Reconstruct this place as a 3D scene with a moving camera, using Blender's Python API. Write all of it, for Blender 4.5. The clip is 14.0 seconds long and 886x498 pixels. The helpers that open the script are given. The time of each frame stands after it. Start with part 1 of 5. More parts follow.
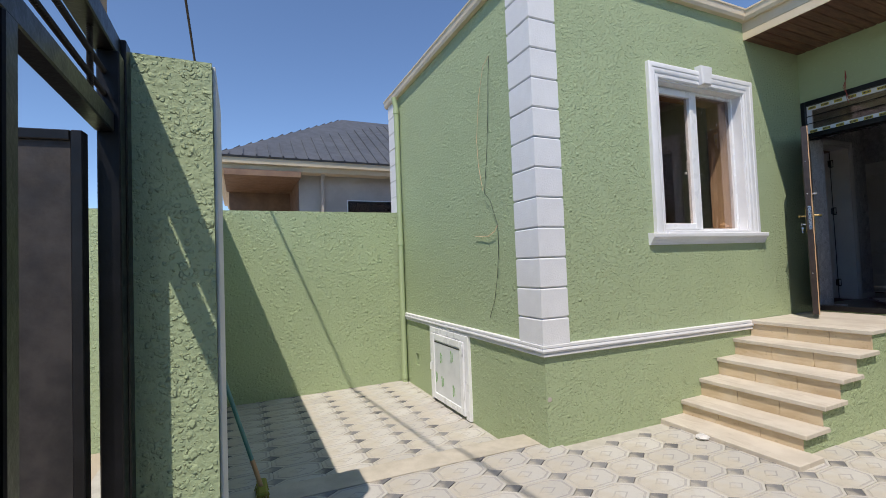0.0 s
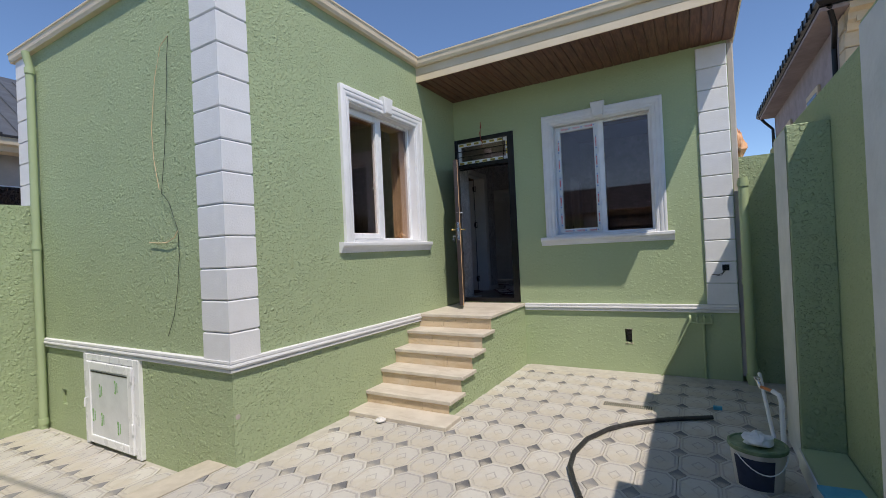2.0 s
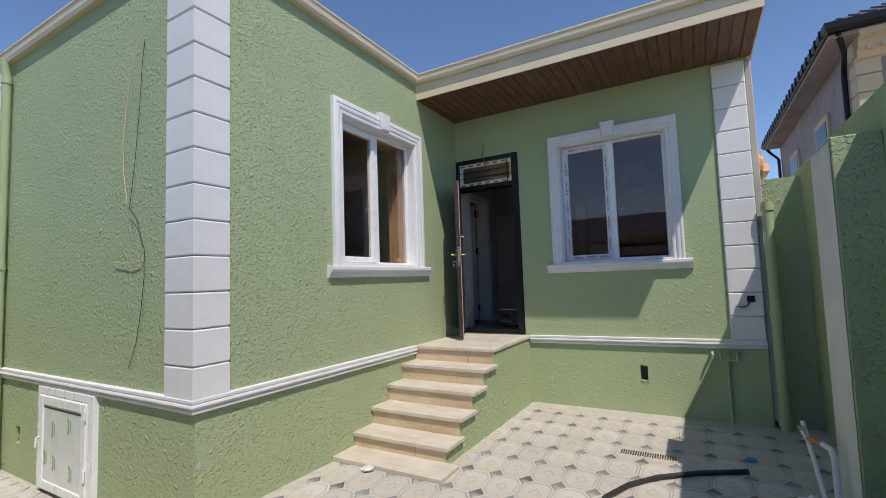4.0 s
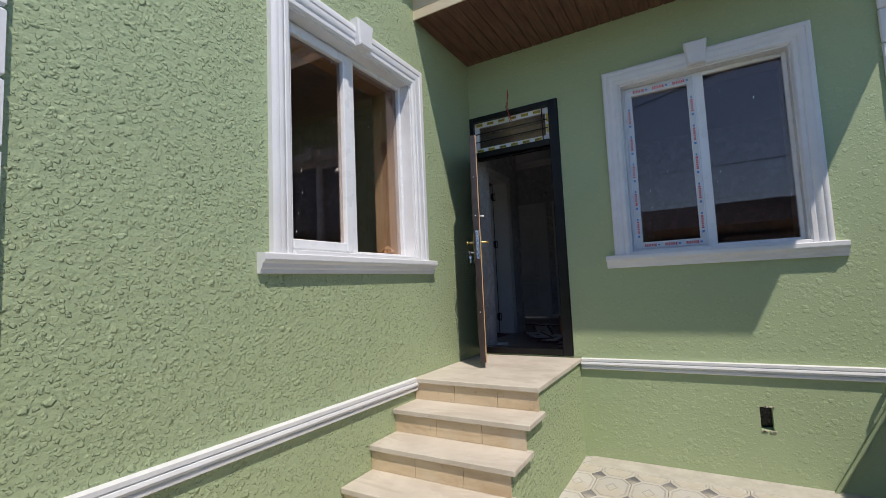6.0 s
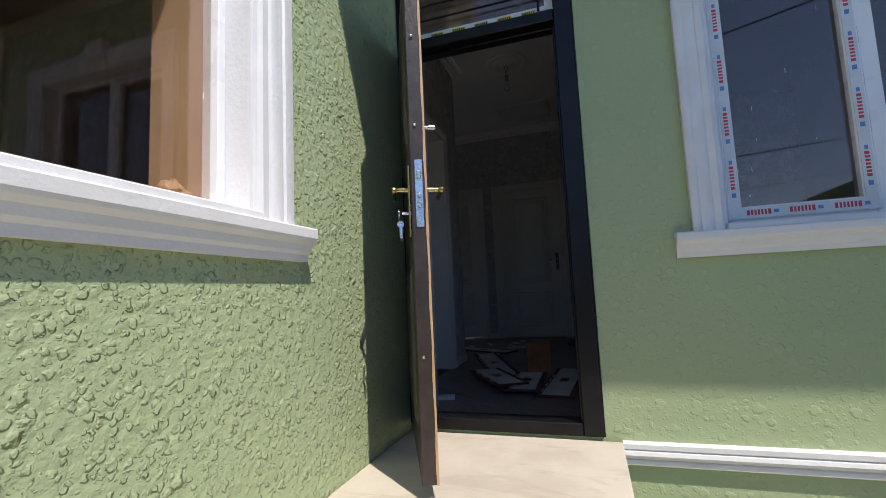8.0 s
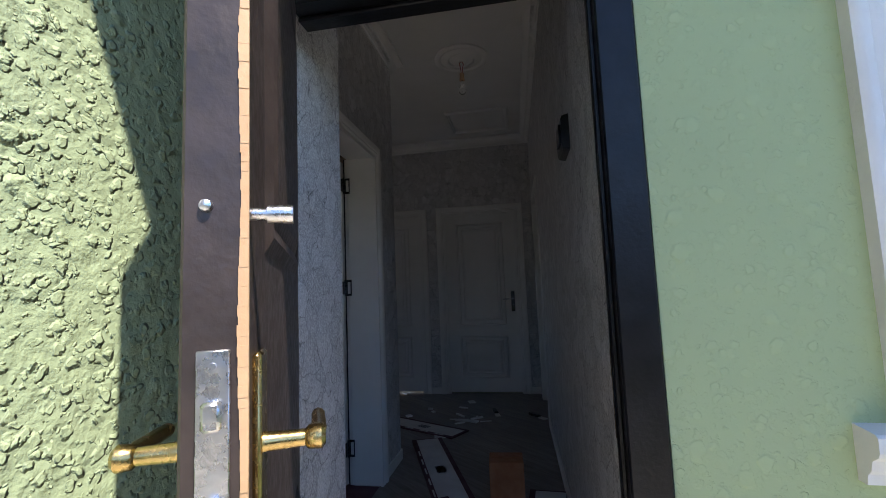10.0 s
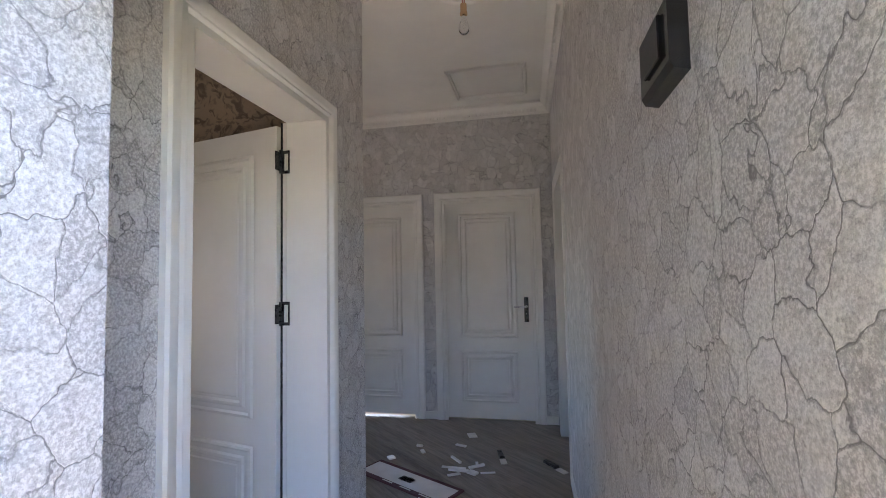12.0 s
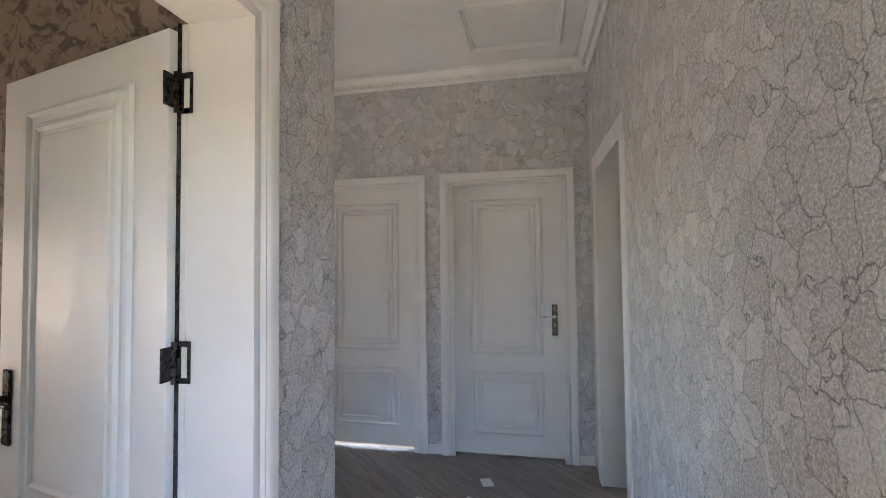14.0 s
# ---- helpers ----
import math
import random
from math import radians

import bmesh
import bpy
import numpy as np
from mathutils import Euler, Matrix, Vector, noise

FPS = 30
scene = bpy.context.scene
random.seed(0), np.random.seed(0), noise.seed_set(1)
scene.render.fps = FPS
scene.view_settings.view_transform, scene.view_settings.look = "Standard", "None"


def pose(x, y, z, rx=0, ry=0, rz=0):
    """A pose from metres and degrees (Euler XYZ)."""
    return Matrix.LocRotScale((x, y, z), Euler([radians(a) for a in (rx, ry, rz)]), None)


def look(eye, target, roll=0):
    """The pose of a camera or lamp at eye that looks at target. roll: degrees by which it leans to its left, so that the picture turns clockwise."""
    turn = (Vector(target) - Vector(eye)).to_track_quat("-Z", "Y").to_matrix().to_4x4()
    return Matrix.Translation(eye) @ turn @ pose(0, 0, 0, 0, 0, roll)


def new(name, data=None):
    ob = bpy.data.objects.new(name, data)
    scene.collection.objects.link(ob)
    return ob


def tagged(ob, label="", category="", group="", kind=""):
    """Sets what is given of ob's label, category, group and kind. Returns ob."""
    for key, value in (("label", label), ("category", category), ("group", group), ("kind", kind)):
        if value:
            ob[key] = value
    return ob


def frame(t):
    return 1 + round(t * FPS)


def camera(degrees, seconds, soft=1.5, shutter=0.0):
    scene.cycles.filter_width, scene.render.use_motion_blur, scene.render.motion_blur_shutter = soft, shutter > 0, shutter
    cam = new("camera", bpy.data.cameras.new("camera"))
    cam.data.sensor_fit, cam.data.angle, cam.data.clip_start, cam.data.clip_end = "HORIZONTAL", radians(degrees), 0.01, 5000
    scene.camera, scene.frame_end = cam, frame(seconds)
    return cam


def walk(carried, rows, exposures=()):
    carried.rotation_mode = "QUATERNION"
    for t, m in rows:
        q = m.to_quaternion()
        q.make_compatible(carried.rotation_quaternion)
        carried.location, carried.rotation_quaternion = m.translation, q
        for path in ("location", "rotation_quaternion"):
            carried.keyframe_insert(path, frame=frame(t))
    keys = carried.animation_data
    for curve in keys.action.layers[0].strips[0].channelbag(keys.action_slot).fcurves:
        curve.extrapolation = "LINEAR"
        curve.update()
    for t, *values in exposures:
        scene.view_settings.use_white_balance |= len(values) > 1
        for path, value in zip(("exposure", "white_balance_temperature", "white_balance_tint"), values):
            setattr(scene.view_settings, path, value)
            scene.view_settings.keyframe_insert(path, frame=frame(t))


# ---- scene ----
cam = camera(89.8, 14.0, soft=0.9)
PATH = [
    (0, (2.802, -2.097, 1.418), (0.984, -1.266, 1.49), -2.2),
    (0.5, (2.799, -2.124, 1.428), (0.882, -1.557, 1.497), -2.2),
    (1, (2.844, -2.088, 1.427), (1.018, -1.274, 1.477), -2.3),
    (1.5, (2.904, -2.03, 1.475), (1.435, -0.673, 1.502), -2.1),
    (2, (2.942, -2.034, 1.489), (1.96, -0.292, 1.502), -2.7),
    (2.5, (2.937, -2.05, 1.496), (2.241, -0.175, 1.514), -2.7),
    (3, (2.931, -2.009, 1.525), (2.19, -0.156, 1.649), -2.6),
    (3.5, (2.924, -1.87, 1.512), (2.064, -0.071, 1.674), -2.2),
    (4, (2.776, -1.687, 1.465), (1.795, 0.05, 1.606), -2.0),
    (4.2, (2.694, -1.582, 1.462), (1.687, 0.14, 1.602), -2.3),
    (6.3, (1.729, -0.014, 1.4), (0.741, 1.717, 1.572), -2.7),
    (6.5, (1.607, 0.153, 1.381), (0.67, 1.912, 1.553), -1.7),
    (7, (1.323, 0.567, 1.375), (0.523, 2.391, 1.55), -2.3),
    (7.5, (1.134, 1.092, 1.367), (0.382, 2.938, 1.538), -2.5),
    (8, (0.874, 1.606, 1.403), (0.258, 3.498, 1.602), -2.6),
    (8.5, (0.793, 1.939, 1.535), (0.357, 3.882, 1.719), -2.9),
    (9, (0.741, 2.198, 1.679), (0.34, 4.147, 1.879), -2.8),
    (9.2, (0.7, 2.293, 1.731), (0.324, 4.246, 1.94), -2.9),
    (11.3, (0.579, 3.277, 2.09), (0.24, 5.242, 2.247), -2.2),
    (11.5, (0.583, 3.389, 2.108), (0.228, 5.352, 2.262), -1.8),
    (12, (0.57, 3.574, 2.102), (0.167, 5.53, 2.214), -1.1),
    (12.5, (0.486, 3.774, 2.11), (0.072, 5.729, 2.189), -0.9),
    (13, (0.419, 3.988, 2.108), (0.035, 5.949, 2.172), -1.4),
    (13.5, (0.391, 4.228, 2.153), (0.004, 6.189, 2.222), -1.3),
    (14, (0.355, 4.377, 2.173), (-0.053, 6.334, 2.244), -0.6),
]
walk(cam, [(t, look(eye, target, roll)) for t, eye, target, roll in PATH],
     [(0, 0.3, 6850, 12), (1.5, 0.3, 6850, 12), (2, 0.22, 6850, 12), (6.5, 0.19, 6850, 12), (7.5, 0.38, 6850, 12), (8.5, 0.66, 6850, 12), (9.2, 0.85, 6850, 12), (10.2, 1.9, 6700, 12),
      (11.3, 4.3, 7900, 16), (11.5, 4.3, 7900, 16), (12, 4.25, 7900, 17), (12.5, 4.4, 8100, 18), (13, 4.75, 8500, 18), (14, 4.8, 8100, 15)])

# ---- light ----
SUN_WAY = Vector((-1.2, 0.95, -2.6)).normalized()
world = bpy.data.worlds.new("sky")
scene.world = world
world.use_nodes = True
sky = world.node_tree.nodes.new("ShaderNodeTexSky")
sky.sky_type = "NISHITA"
sky.sun_disc = False
sky.sun_elevation = math.asin(-SUN_WAY.z)
sky.sun_rotation = math.atan2(-SUN_WAY.x, -SUN_WAY.y)
sky.air_density = 0.8
sky.dust_density = 0.0
sky.ozone_density = 6.5
world.node_tree.links.new(sky.outputs[0], world.node_tree.nodes["Background"].inputs[0])
world.node_tree.nodes["Background"].inputs[1].default_value = 0.146
sun = new("sun", bpy.data.lights.new("sun", "SUN"))
sun.data.energy = 3.3
sun.data.angle = radians(0.55)
sun.data.color = (1.0, 0.95, 0.88)
sun.matrix_world = look((0, 0, 20), Vector((0, 0, 20)) + SUN_WAY)


def window_lamp(at, way, sx, sy, watts):
    """An area lamp added in an unseen window opening, standing in for its daylight."""
    ob = new("unseen_window_lamp", bpy.data.lights.new("unseen_window_lamp", "AREA"))
    ob.data.shape, ob.data.size, ob.data.size_y = "RECTANGLE", sx, sy
    ob.data.energy, ob.data.color = watts, (0.93, 0.96, 1.0)
    ob.matrix_world = look(at, Vector(at) + Vector(way))


window_lamp((-3.385, 6.7, 2.1), (1, 0, -0.1), 1.2, 0.85, 0.1)
window_lamp((-3.37, 4.7, 1.96), (1, 0, -0.1), 1.2, 0.55, 0.26)
window_lamp((-2.3, 10.97, 2.1), (0, -1, -0.4), 1.2, 1.7, 3.2)


# ---- materials ----
class Paint:
    """A node material with short calls."""

    def __init__(self, name, rough=0.6, metal=0.0):
        self.m = bpy.data.materials.new(name)
        self.m.use_nodes = True
        self.t = self.m.node_tree
        self.b = self.t.nodes["Principled BSDF"]
        self.b.inputs["Roughness"].default_value = rough
        self.b.inputs["Metallic"].default_value = metal
        self.xyz = self.t.nodes.new("ShaderNodeTexCoord").outputs["Object"]

    def put(self, socket, value):
        if isinstance(value, bpy.types.NodeSocket):
            self.t.links.new(value, socket)
        elif isinstance(value, tuple) and len(value) == 3 and socket.type == "RGBA":
            socket.default_value = (*value, 1)
        else:
            socket.default_value = value

    def scaled(self, sx, sy, sz, rz=0.0):
        n = self.t.nodes.new("ShaderNodeMapping")
        self.t.links.new(self.xyz, n.inputs[0])
        n.inputs["Scale"].default_value = (sx, sy, sz)
        n.inputs["Rotation"].default_value = (0, 0, radians(rz))
        return n.outputs[0]

    def noise(self, scale, detail=3.0, rough=0.5, at=None, warp=0.0):
        n = self.t.nodes.new("ShaderNodeTexNoise")
        self.t.links.new(at or self.xyz, n.inputs["Vector"])
        n.inputs["Scale"].default_value = scale
        n.inputs["Detail"].default_value = detail
        n.inputs["Roughness"].default_value = rough
        n.inputs["Distortion"].default_value = warp
        return n.outputs["Fac"]

    def cells(self, scale, feature="F1", at=None, out="Distance"):
        n = self.t.nodes.new("ShaderNodeTexVoronoi")
        n.feature = feature
        self.t.links.new(at or self.xyz, n.inputs["Vector"])
        n.inputs["Scale"].default_value = scale
        return n.outputs[out]

    def warped(self, scale, amount, at=None):
        n = self.t.nodes.new("ShaderNodeTexNoise")
        self.t.links.new(at or self.xyz, n.inputs["Vector"])
        n.inputs["Scale"].default_value = scale
        n.inputs["Detail"].default_value = 3
        v = self.t.nodes.new("ShaderNodeVectorMath")
        v.operation = "MULTIPLY_ADD"
        self.t.links.new(n.outputs["Color"], v.inputs[0])
        v.inputs[1].default_value = (amount, amount, amount)
        self.t.links.new(at or self.xyz, v.inputs[2])
        return v.outputs[0]

    def span(self, fac, a, b, lo=0.0, hi=1.0):
        n = self.t.nodes.new("ShaderNodeMapRange")
        n.interpolation_type = "SMOOTHSTEP"
        self.put(n.inputs["Value"], fac)
        n.inputs["From Min"].default_value, n.inputs["From Max"].default_value = a, b
        n.inputs["To Min"].default_value, n.inputs["To Max"].default_value = lo, hi
        return n.outputs[0]

    def math(self, op, a, b):
        n = self.t.nodes.new("ShaderNodeMath")
        n.operation = op
        self.put(n.inputs[0], a)
        self.put(n.inputs[1], b)
        return n.outputs[0]

    def mix(self, fac, a, b, blend="MIX"):
        n = self.t.nodes.new("ShaderNodeMix")
        n.data_type, n.blend_type = "RGBA", blend
        self.put(n.inputs[0], fac)
        self.put(n.inputs[6], a)
        self.put(n.inputs[7], b)
        return n.outputs[2]

    def each(self):
        return self.t.nodes.new("ShaderNodeObjectInfo").outputs["Random"]

    def color(self, value):
        self.put(self.b.inputs["Base Color"], value)
        return self

    def rough(self, value):
        self.put(self.b.inputs["Roughness"], value)
        return self

    def bump(self, height, distance, strength=1.0):
        n = self.t.nodes.new("ShaderNodeBump")
        n.inputs["Strength"].default_value = strength
        n.inputs["Distance"].default_value = distance
        self.t.links.new(height, n.inputs["Height"])
        self.t.links.new(n.outputs[0], self.b.inputs["Normal"])
        return self


def stucco(name, base, relief):
    """Thrown render with lumps pressed flat while wet."""
    p = Paint(name, 0.75)
    at = p.warped(40, 0.026)

    def pats(scale, small, large):
        g = p.t.nodes.new("ShaderNodeSeparateColor")
        p.t.links.new(p.cells(scale, "F1", at, "Color"), g.inputs[0])
        reach = p.math("SUBTRACT", p.cells(scale, "F1", at), p.span(g.outputs[0], 0, 1, small, large))
        return p.math("MULTIPLY", p.span(reach, -0.16, 0.06, 1, 0), p.span(g.outputs[1], 0, 1, 0.35, 1.0))

    lumps = p.math("MAXIMUM", pats(23, -0.25, 0.5), p.math("MULTIPLY", pats(48, -0.2, 0.55), 0.7))
    lumps = p.math("MAXIMUM", lumps, p.math("MULTIPLY", pats(90, -0.1, 0.55), 0.4))
    h = p.math("ADD", lumps, p.math("MULTIPLY", p.noise(34, 4, 0.55), 0.7))
    tone = p.mix(p.noise(1.3, 4), tuple(c * 0.92 for c in base), tuple(c * 1.08 for c in base))
    tone = p.mix(p.math("MULTIPLY", lumps, 0.15), tone, tuple(min(1, c * 1.3) for c in base))
    tone = p.mix(p.span(p.noise(5, 5, 0.6), 0.55, 0.75, 0, 0.12), tone, (0.35, 0.36, 0.28))
    p.color(tone).bump(h, relief, 1.0)
    return p.m


GREEN = (0.375, 0.455, 0.265)
STUCCO = stucco("green_stucco", GREEN, 0.0115)
STUCCO_FINE = stucco("green_fine_stucco", GREEN, 0.0022)


def plain_green():
    p = Paint("green_smooth_plaster", 0.7)
    tone = p.mix(p.noise(2.2, 4), tuple(c * 0.92 for c in GREEN), tuple(c * 1.08 for c in GREEN))
    return p.color(tone).bump(p.noise(45, 5, 0.6), 0.004, 0.6).m


GREEN_PLAIN = plain_green()


def speckled(name, a, b, scale=6, rough=0.6, metal=0.0, grain=90, depth=0.0015):
    p = Paint(name, rough, metal)
    tone = p.mix(p.span(p.noise(scale, 5, 0.6), 0.3, 0.7), a, b)
    p.color(tone).rough(p.span(p.noise(scale * 3, 3), 0.3, 0.7, rough * 0.85, min(1, rough * 1.15)))
    return p.bump(p.noise(grain, 4), depth, 0.5).m


WHITE = speckled("white_moulding_paint", (0.71, 0.71, 0.72), (0.77, 0.77, 0.78), 5, 0.6, grain=70, depth=0.0035)
PVC = speckled("white_window_plastic", (0.78, 0.79, 0.81), (0.82, 0.83, 0.84), 3, 0.3)
PRIMER = speckled("white_primer", (0.58, 0.6, 0.6), (0.68, 0.69, 0.69), 4, 0.8, grain=40, depth=0.004)
CREAM = speckled("cream_sheet_metal", (0.66, 0.55, 0.39), (0.72, 0.61, 0.45), 3, 0.4)
CONCRETE = speckled("pale_concrete", (0.46, 0.41, 0.33), (0.58, 0.52, 0.43), 5, 0.85, grain=60, depth=0.004)
DUST = speckled("dusty_soil", (0.36, 0.3, 0.22), (0.46, 0.39, 0.3), 0.5, 0.95, grain=8, depth=0.03)
GROUT = speckled("sandy_joint", (0.42, 0.39, 0.34), (0.52, 0.49, 0.43), 9, 0.9)
STEEL = speckled("black_painted_steel", (0.004, 0.004, 0.005), (0.009, 0.009, 0.011), 9, 0.34)
STEEL.node_tree.nodes["Principled BSDF"].inputs["Specular IOR Level"].default_value = 0.3
SHEETSTEEL = speckled("black_gloss_sheet_steel", (0.005, 0.005, 0.006), (0.01, 0.01, 0.012), 4, 0.24, grain=12)
RUSTY = speckled("brown_grey_primed_steel", (0.01, 0.008, 0.008), (0.042, 0.035, 0.032), 7, 0.55)
DARKDOOR = speckled("dark_brown_door_coat", (0.03, 0.022, 0.02), (0.05, 0.036, 0.032), 20, 0.38)
BRASS = speckled("aged_brass", (0.5, 0.36, 0.14), (0.6, 0.44, 0.2), 30, 0.25, 1.0)
CHROME = speckled("brushed_steel", (0.55, 0.55, 0.57), (0.68, 0.68, 0.7), 30, 0.28, 1.0)
BLACK = speckled("black_plastic", (0.01, 0.01, 0.011), (0.014, 0.014, 0.015), 20, 0.28, depth=0.0002)
GLOSSBLACK = Paint("gloss_black_plastic", 0.16).color((0.008, 0.008, 0.009)).m
RUBBER = speckled("black_hose_rubber", (0.02, 0.02, 0.022), (0.035, 0.035, 0.036), 20, 0.45)
ROOF = speckled("grey_metal_roofing", (0.075, 0.08, 0.09), (0.1, 0.105, 0.115), 2, 0.45)
GREYWALL = speckled("grey_cement_render", (0.42, 0.38, 0.34), (0.54, 0.49, 0.44), 1.5, 0.9, grain=20, depth=0.006)
MAUVE = speckled("mauve_grey_render", (0.25, 0.21, 0.21), (0.32, 0.27, 0.27), 2, 0.9)
TANSTONE = speckled("tan_stone_blocks", (0.5, 0.4, 0.26), (0.6, 0.49, 0.33), 3, 0.8)
TANWOOD = speckled("tan_board", (0.45, 0.28, 0.15), (0.55, 0.35, 0.2), 4, 0.6)
BROWNSHEET = speckled("brown_porch_lining", (0.2, 0.12, 0.08), (0.27, 0.17, 0.11), 4, 0.6)
DOORWHITE = speckled("warm_white_door_film", (0.68, 0.67, 0.64), (0.73, 0.72, 0.69), 3, 0.5, depth=0.0004)
CEIL = speckled("white_ceiling_paint", (0.72, 0.71, 0.69), (0.78, 0.77, 0.75), 2, 0.8)
PLASTER = speckled("bare_tan_plaster", (0.5, 0.34, 0.2), (0.6, 0.42, 0.26), 4, 0.85)
DIMWALL = speckled("room_wall_paint", (0.3, 0.27, 0.24), (0.38, 0.34, 0.3), 2, 0.85)
BRICKRED = speckled("brown_cardboard", (0.3, 0.11, 0.045), (0.38, 0.15, 0.065), 9, 0.8)
CARTON = speckled("white_carton", (0.58, 0.56, 0.54), (0.7, 0.68, 0.66), 5, 0.7)
MAROON = speckled("maroon_carton_print", (0.08, 0.025, 0.03), (0.12, 0.04, 0.045), 5, 0.6)
PAPER = speckled("white_offcuts", (0.68, 0.68, 0.7), (0.8, 0.8, 0.8), 8, 0.7)
ORANGE = speckled("orange_mesh_bag", (0.7, 0.3, 0.12), (0.8, 0.5, 0.3), 20, 0.8)
COPPER = speckled("orange_brown_fitting", (0.5, 0.16, 0.05), (0.6, 0.22, 0.08), 20, 0.5)
NAVY = speckled("navy_label", (0.015, 0.02, 0.05), (0.03, 0.04, 0.08), 10, 0.4)
BLUESHEET = speckled("light_blue_plastic", (0.05, 0.32, 0.5), (0.1, 0.42, 0.6), 8, 0.4)
TEAL = speckled("teal_handle_paint", (0.08, 0.22, 0.22), (0.12, 0.3, 0.28), 10, 0.5)
BRISTLE = speckled("yellow_green_bristle", (0.25, 0.3, 0.04), (0.35, 0.25, 0.05), 60, 0.9)
REDMARK = speckled("red_film_print", (0.55, 0.04, 0.05), (0.62, 0.06, 0.07), 20, 0.5)
BLUEMARK = speckled("blue_film_print", (0.08, 0.2, 0.45), (0.12, 0.26, 0.5), 20, 0.5)
YELLOWMARK = speckled("yellow_film_print", (0.7, 0.55, 0.05), (0.75, 0.6, 0.1), 20, 0.5)
BLACKMARK = speckled("black_film_print", (0.02, 0.02, 0.02), (0.04, 0.04, 0.04), 20, 0.5)
GREENMARK = speckled("green_film_print", (0.16, 0.36, 0.1), (0.2, 0.42, 0.14), 20, 0.5)
FILM = speckled("silver_protective_film", (0.62, 0.64, 0.66), (0.7, 0.72, 0.74), 6, 0.22)
COPPERWIRE = speckled("bare_copper_colour_wire", (0.7, 0.5, 0.28), (0.78, 0.58, 0.34), 20, 0.5)
REDWIRE = speckled("red_wire", (0.35, 0.05, 0.04), (0.4, 0.07, 0.06), 20, 0.5)


def travertine():
    p = Paint("beige_stone_slab", 0.45)
    vein = p.noise(2.4, 6, 0.62, p.scaled(1, 3.5, 3.5), 1.2)
    tone = p.mix(p.span(vein, 0.35, 0.7), (0.66, 0.53, 0.37), (0.52, 0.39, 0.25))
    tone = p.mix(p.span(p.noise(6, 5), 0.5, 0.72, 0, 0.45), tone, (0.66, 0.6, 0.5))
    tone = p.mix(p.math("MULTIPLY", p.each(), 0.25), tone, (0.5, 0.38, 0.25))
    tone = p.mix(p.span(p.noise(30, 4), 0.62, 0.75, 0, 0.5), tone, (0.33, 0.24, 0.15))
    return p.color(tone).bump(p.noise(80, 4), 0.001, 0.5).m


STONE = travertine()


def tread_top():
    p = Paint("dusty_beige_stone", 0.6)
    tone = p.mix(p.span(p.noise(4, 6, 0.6), 0.35, 0.7), (0.62, 0.56, 0.48), (0.53, 0.47, 0.395))
    tone = p.mix(p.span(p.noise(1.8, 6, 0.65, p.scaled(1, 3, 1), 1.0), 0.52, 0.62, 0, 0.35), tone, (0.4, 0.33, 0.26))
    return p.color(tone).bump(p.noise(70, 4), 0.001, 0.5).m


TREAD = tread_top()


def paving(name, a, b, dirt):
    p = Paint(name, 0.72)
    tone = p.mix(p.each(), a, b)
    tone = p.mix(p.span(p.noise(2.6, 5, 0.65), 0.42, 0.66, 0, dirt), tone, (0.5, 0.45, 0.37))
    tone = p.mix(p.span(p.noise(9, 6, 0.7), 0.5, 0.7, 0, dirt * 0.6), tone, (0.52, 0.47, 0.39))
    tone = p.mix(p.span(p.noise(28, 5, 0.65), 0.5, 0.75, 0, 0.3), tone, tuple(c * 0.6 for c in a))
    tone = p.mix(p.span(p.noise(1.1, 5, 0.7), 0.55, 0.72, 0, 0.25), tone, (0.3, 0.27, 0.23))
    return p.color(tone).bump(p.noise(110, 4), 0.0016, 0.6).m


PAVE_LIGHT = paving("pale_paving_tile", (0.46, 0.435, 0.4), (0.56, 0.535, 0.49), 0.9)
PAVE_RING = paving("grey_paving_ring", (0.36, 0.34, 0.325), (0.44, 0.415, 0.39), 0.75)
PAVE_DOT = paving("charcoal_paving_tile", (0.1, 0.1, 0.108), (0.24, 0.235, 0.235), 0.7)


def soffit_wood():
    p = Paint("dark_red_brown_lining", 0.5)
    tone = p.mix(p.span(p.noise(3, 5, 0.6, p.scaled(14, 1.2, 1), 0.6), 0.35, 0.65), (0.085, 0.036, 0.024), (0.165, 0.078, 0.05))
    return p.color(tone).bump(p.noise(30, 3, 0.5, p.scaled(10, 1, 1)), 0.001, 0.4).m


SOFFIT = soffit_wood()


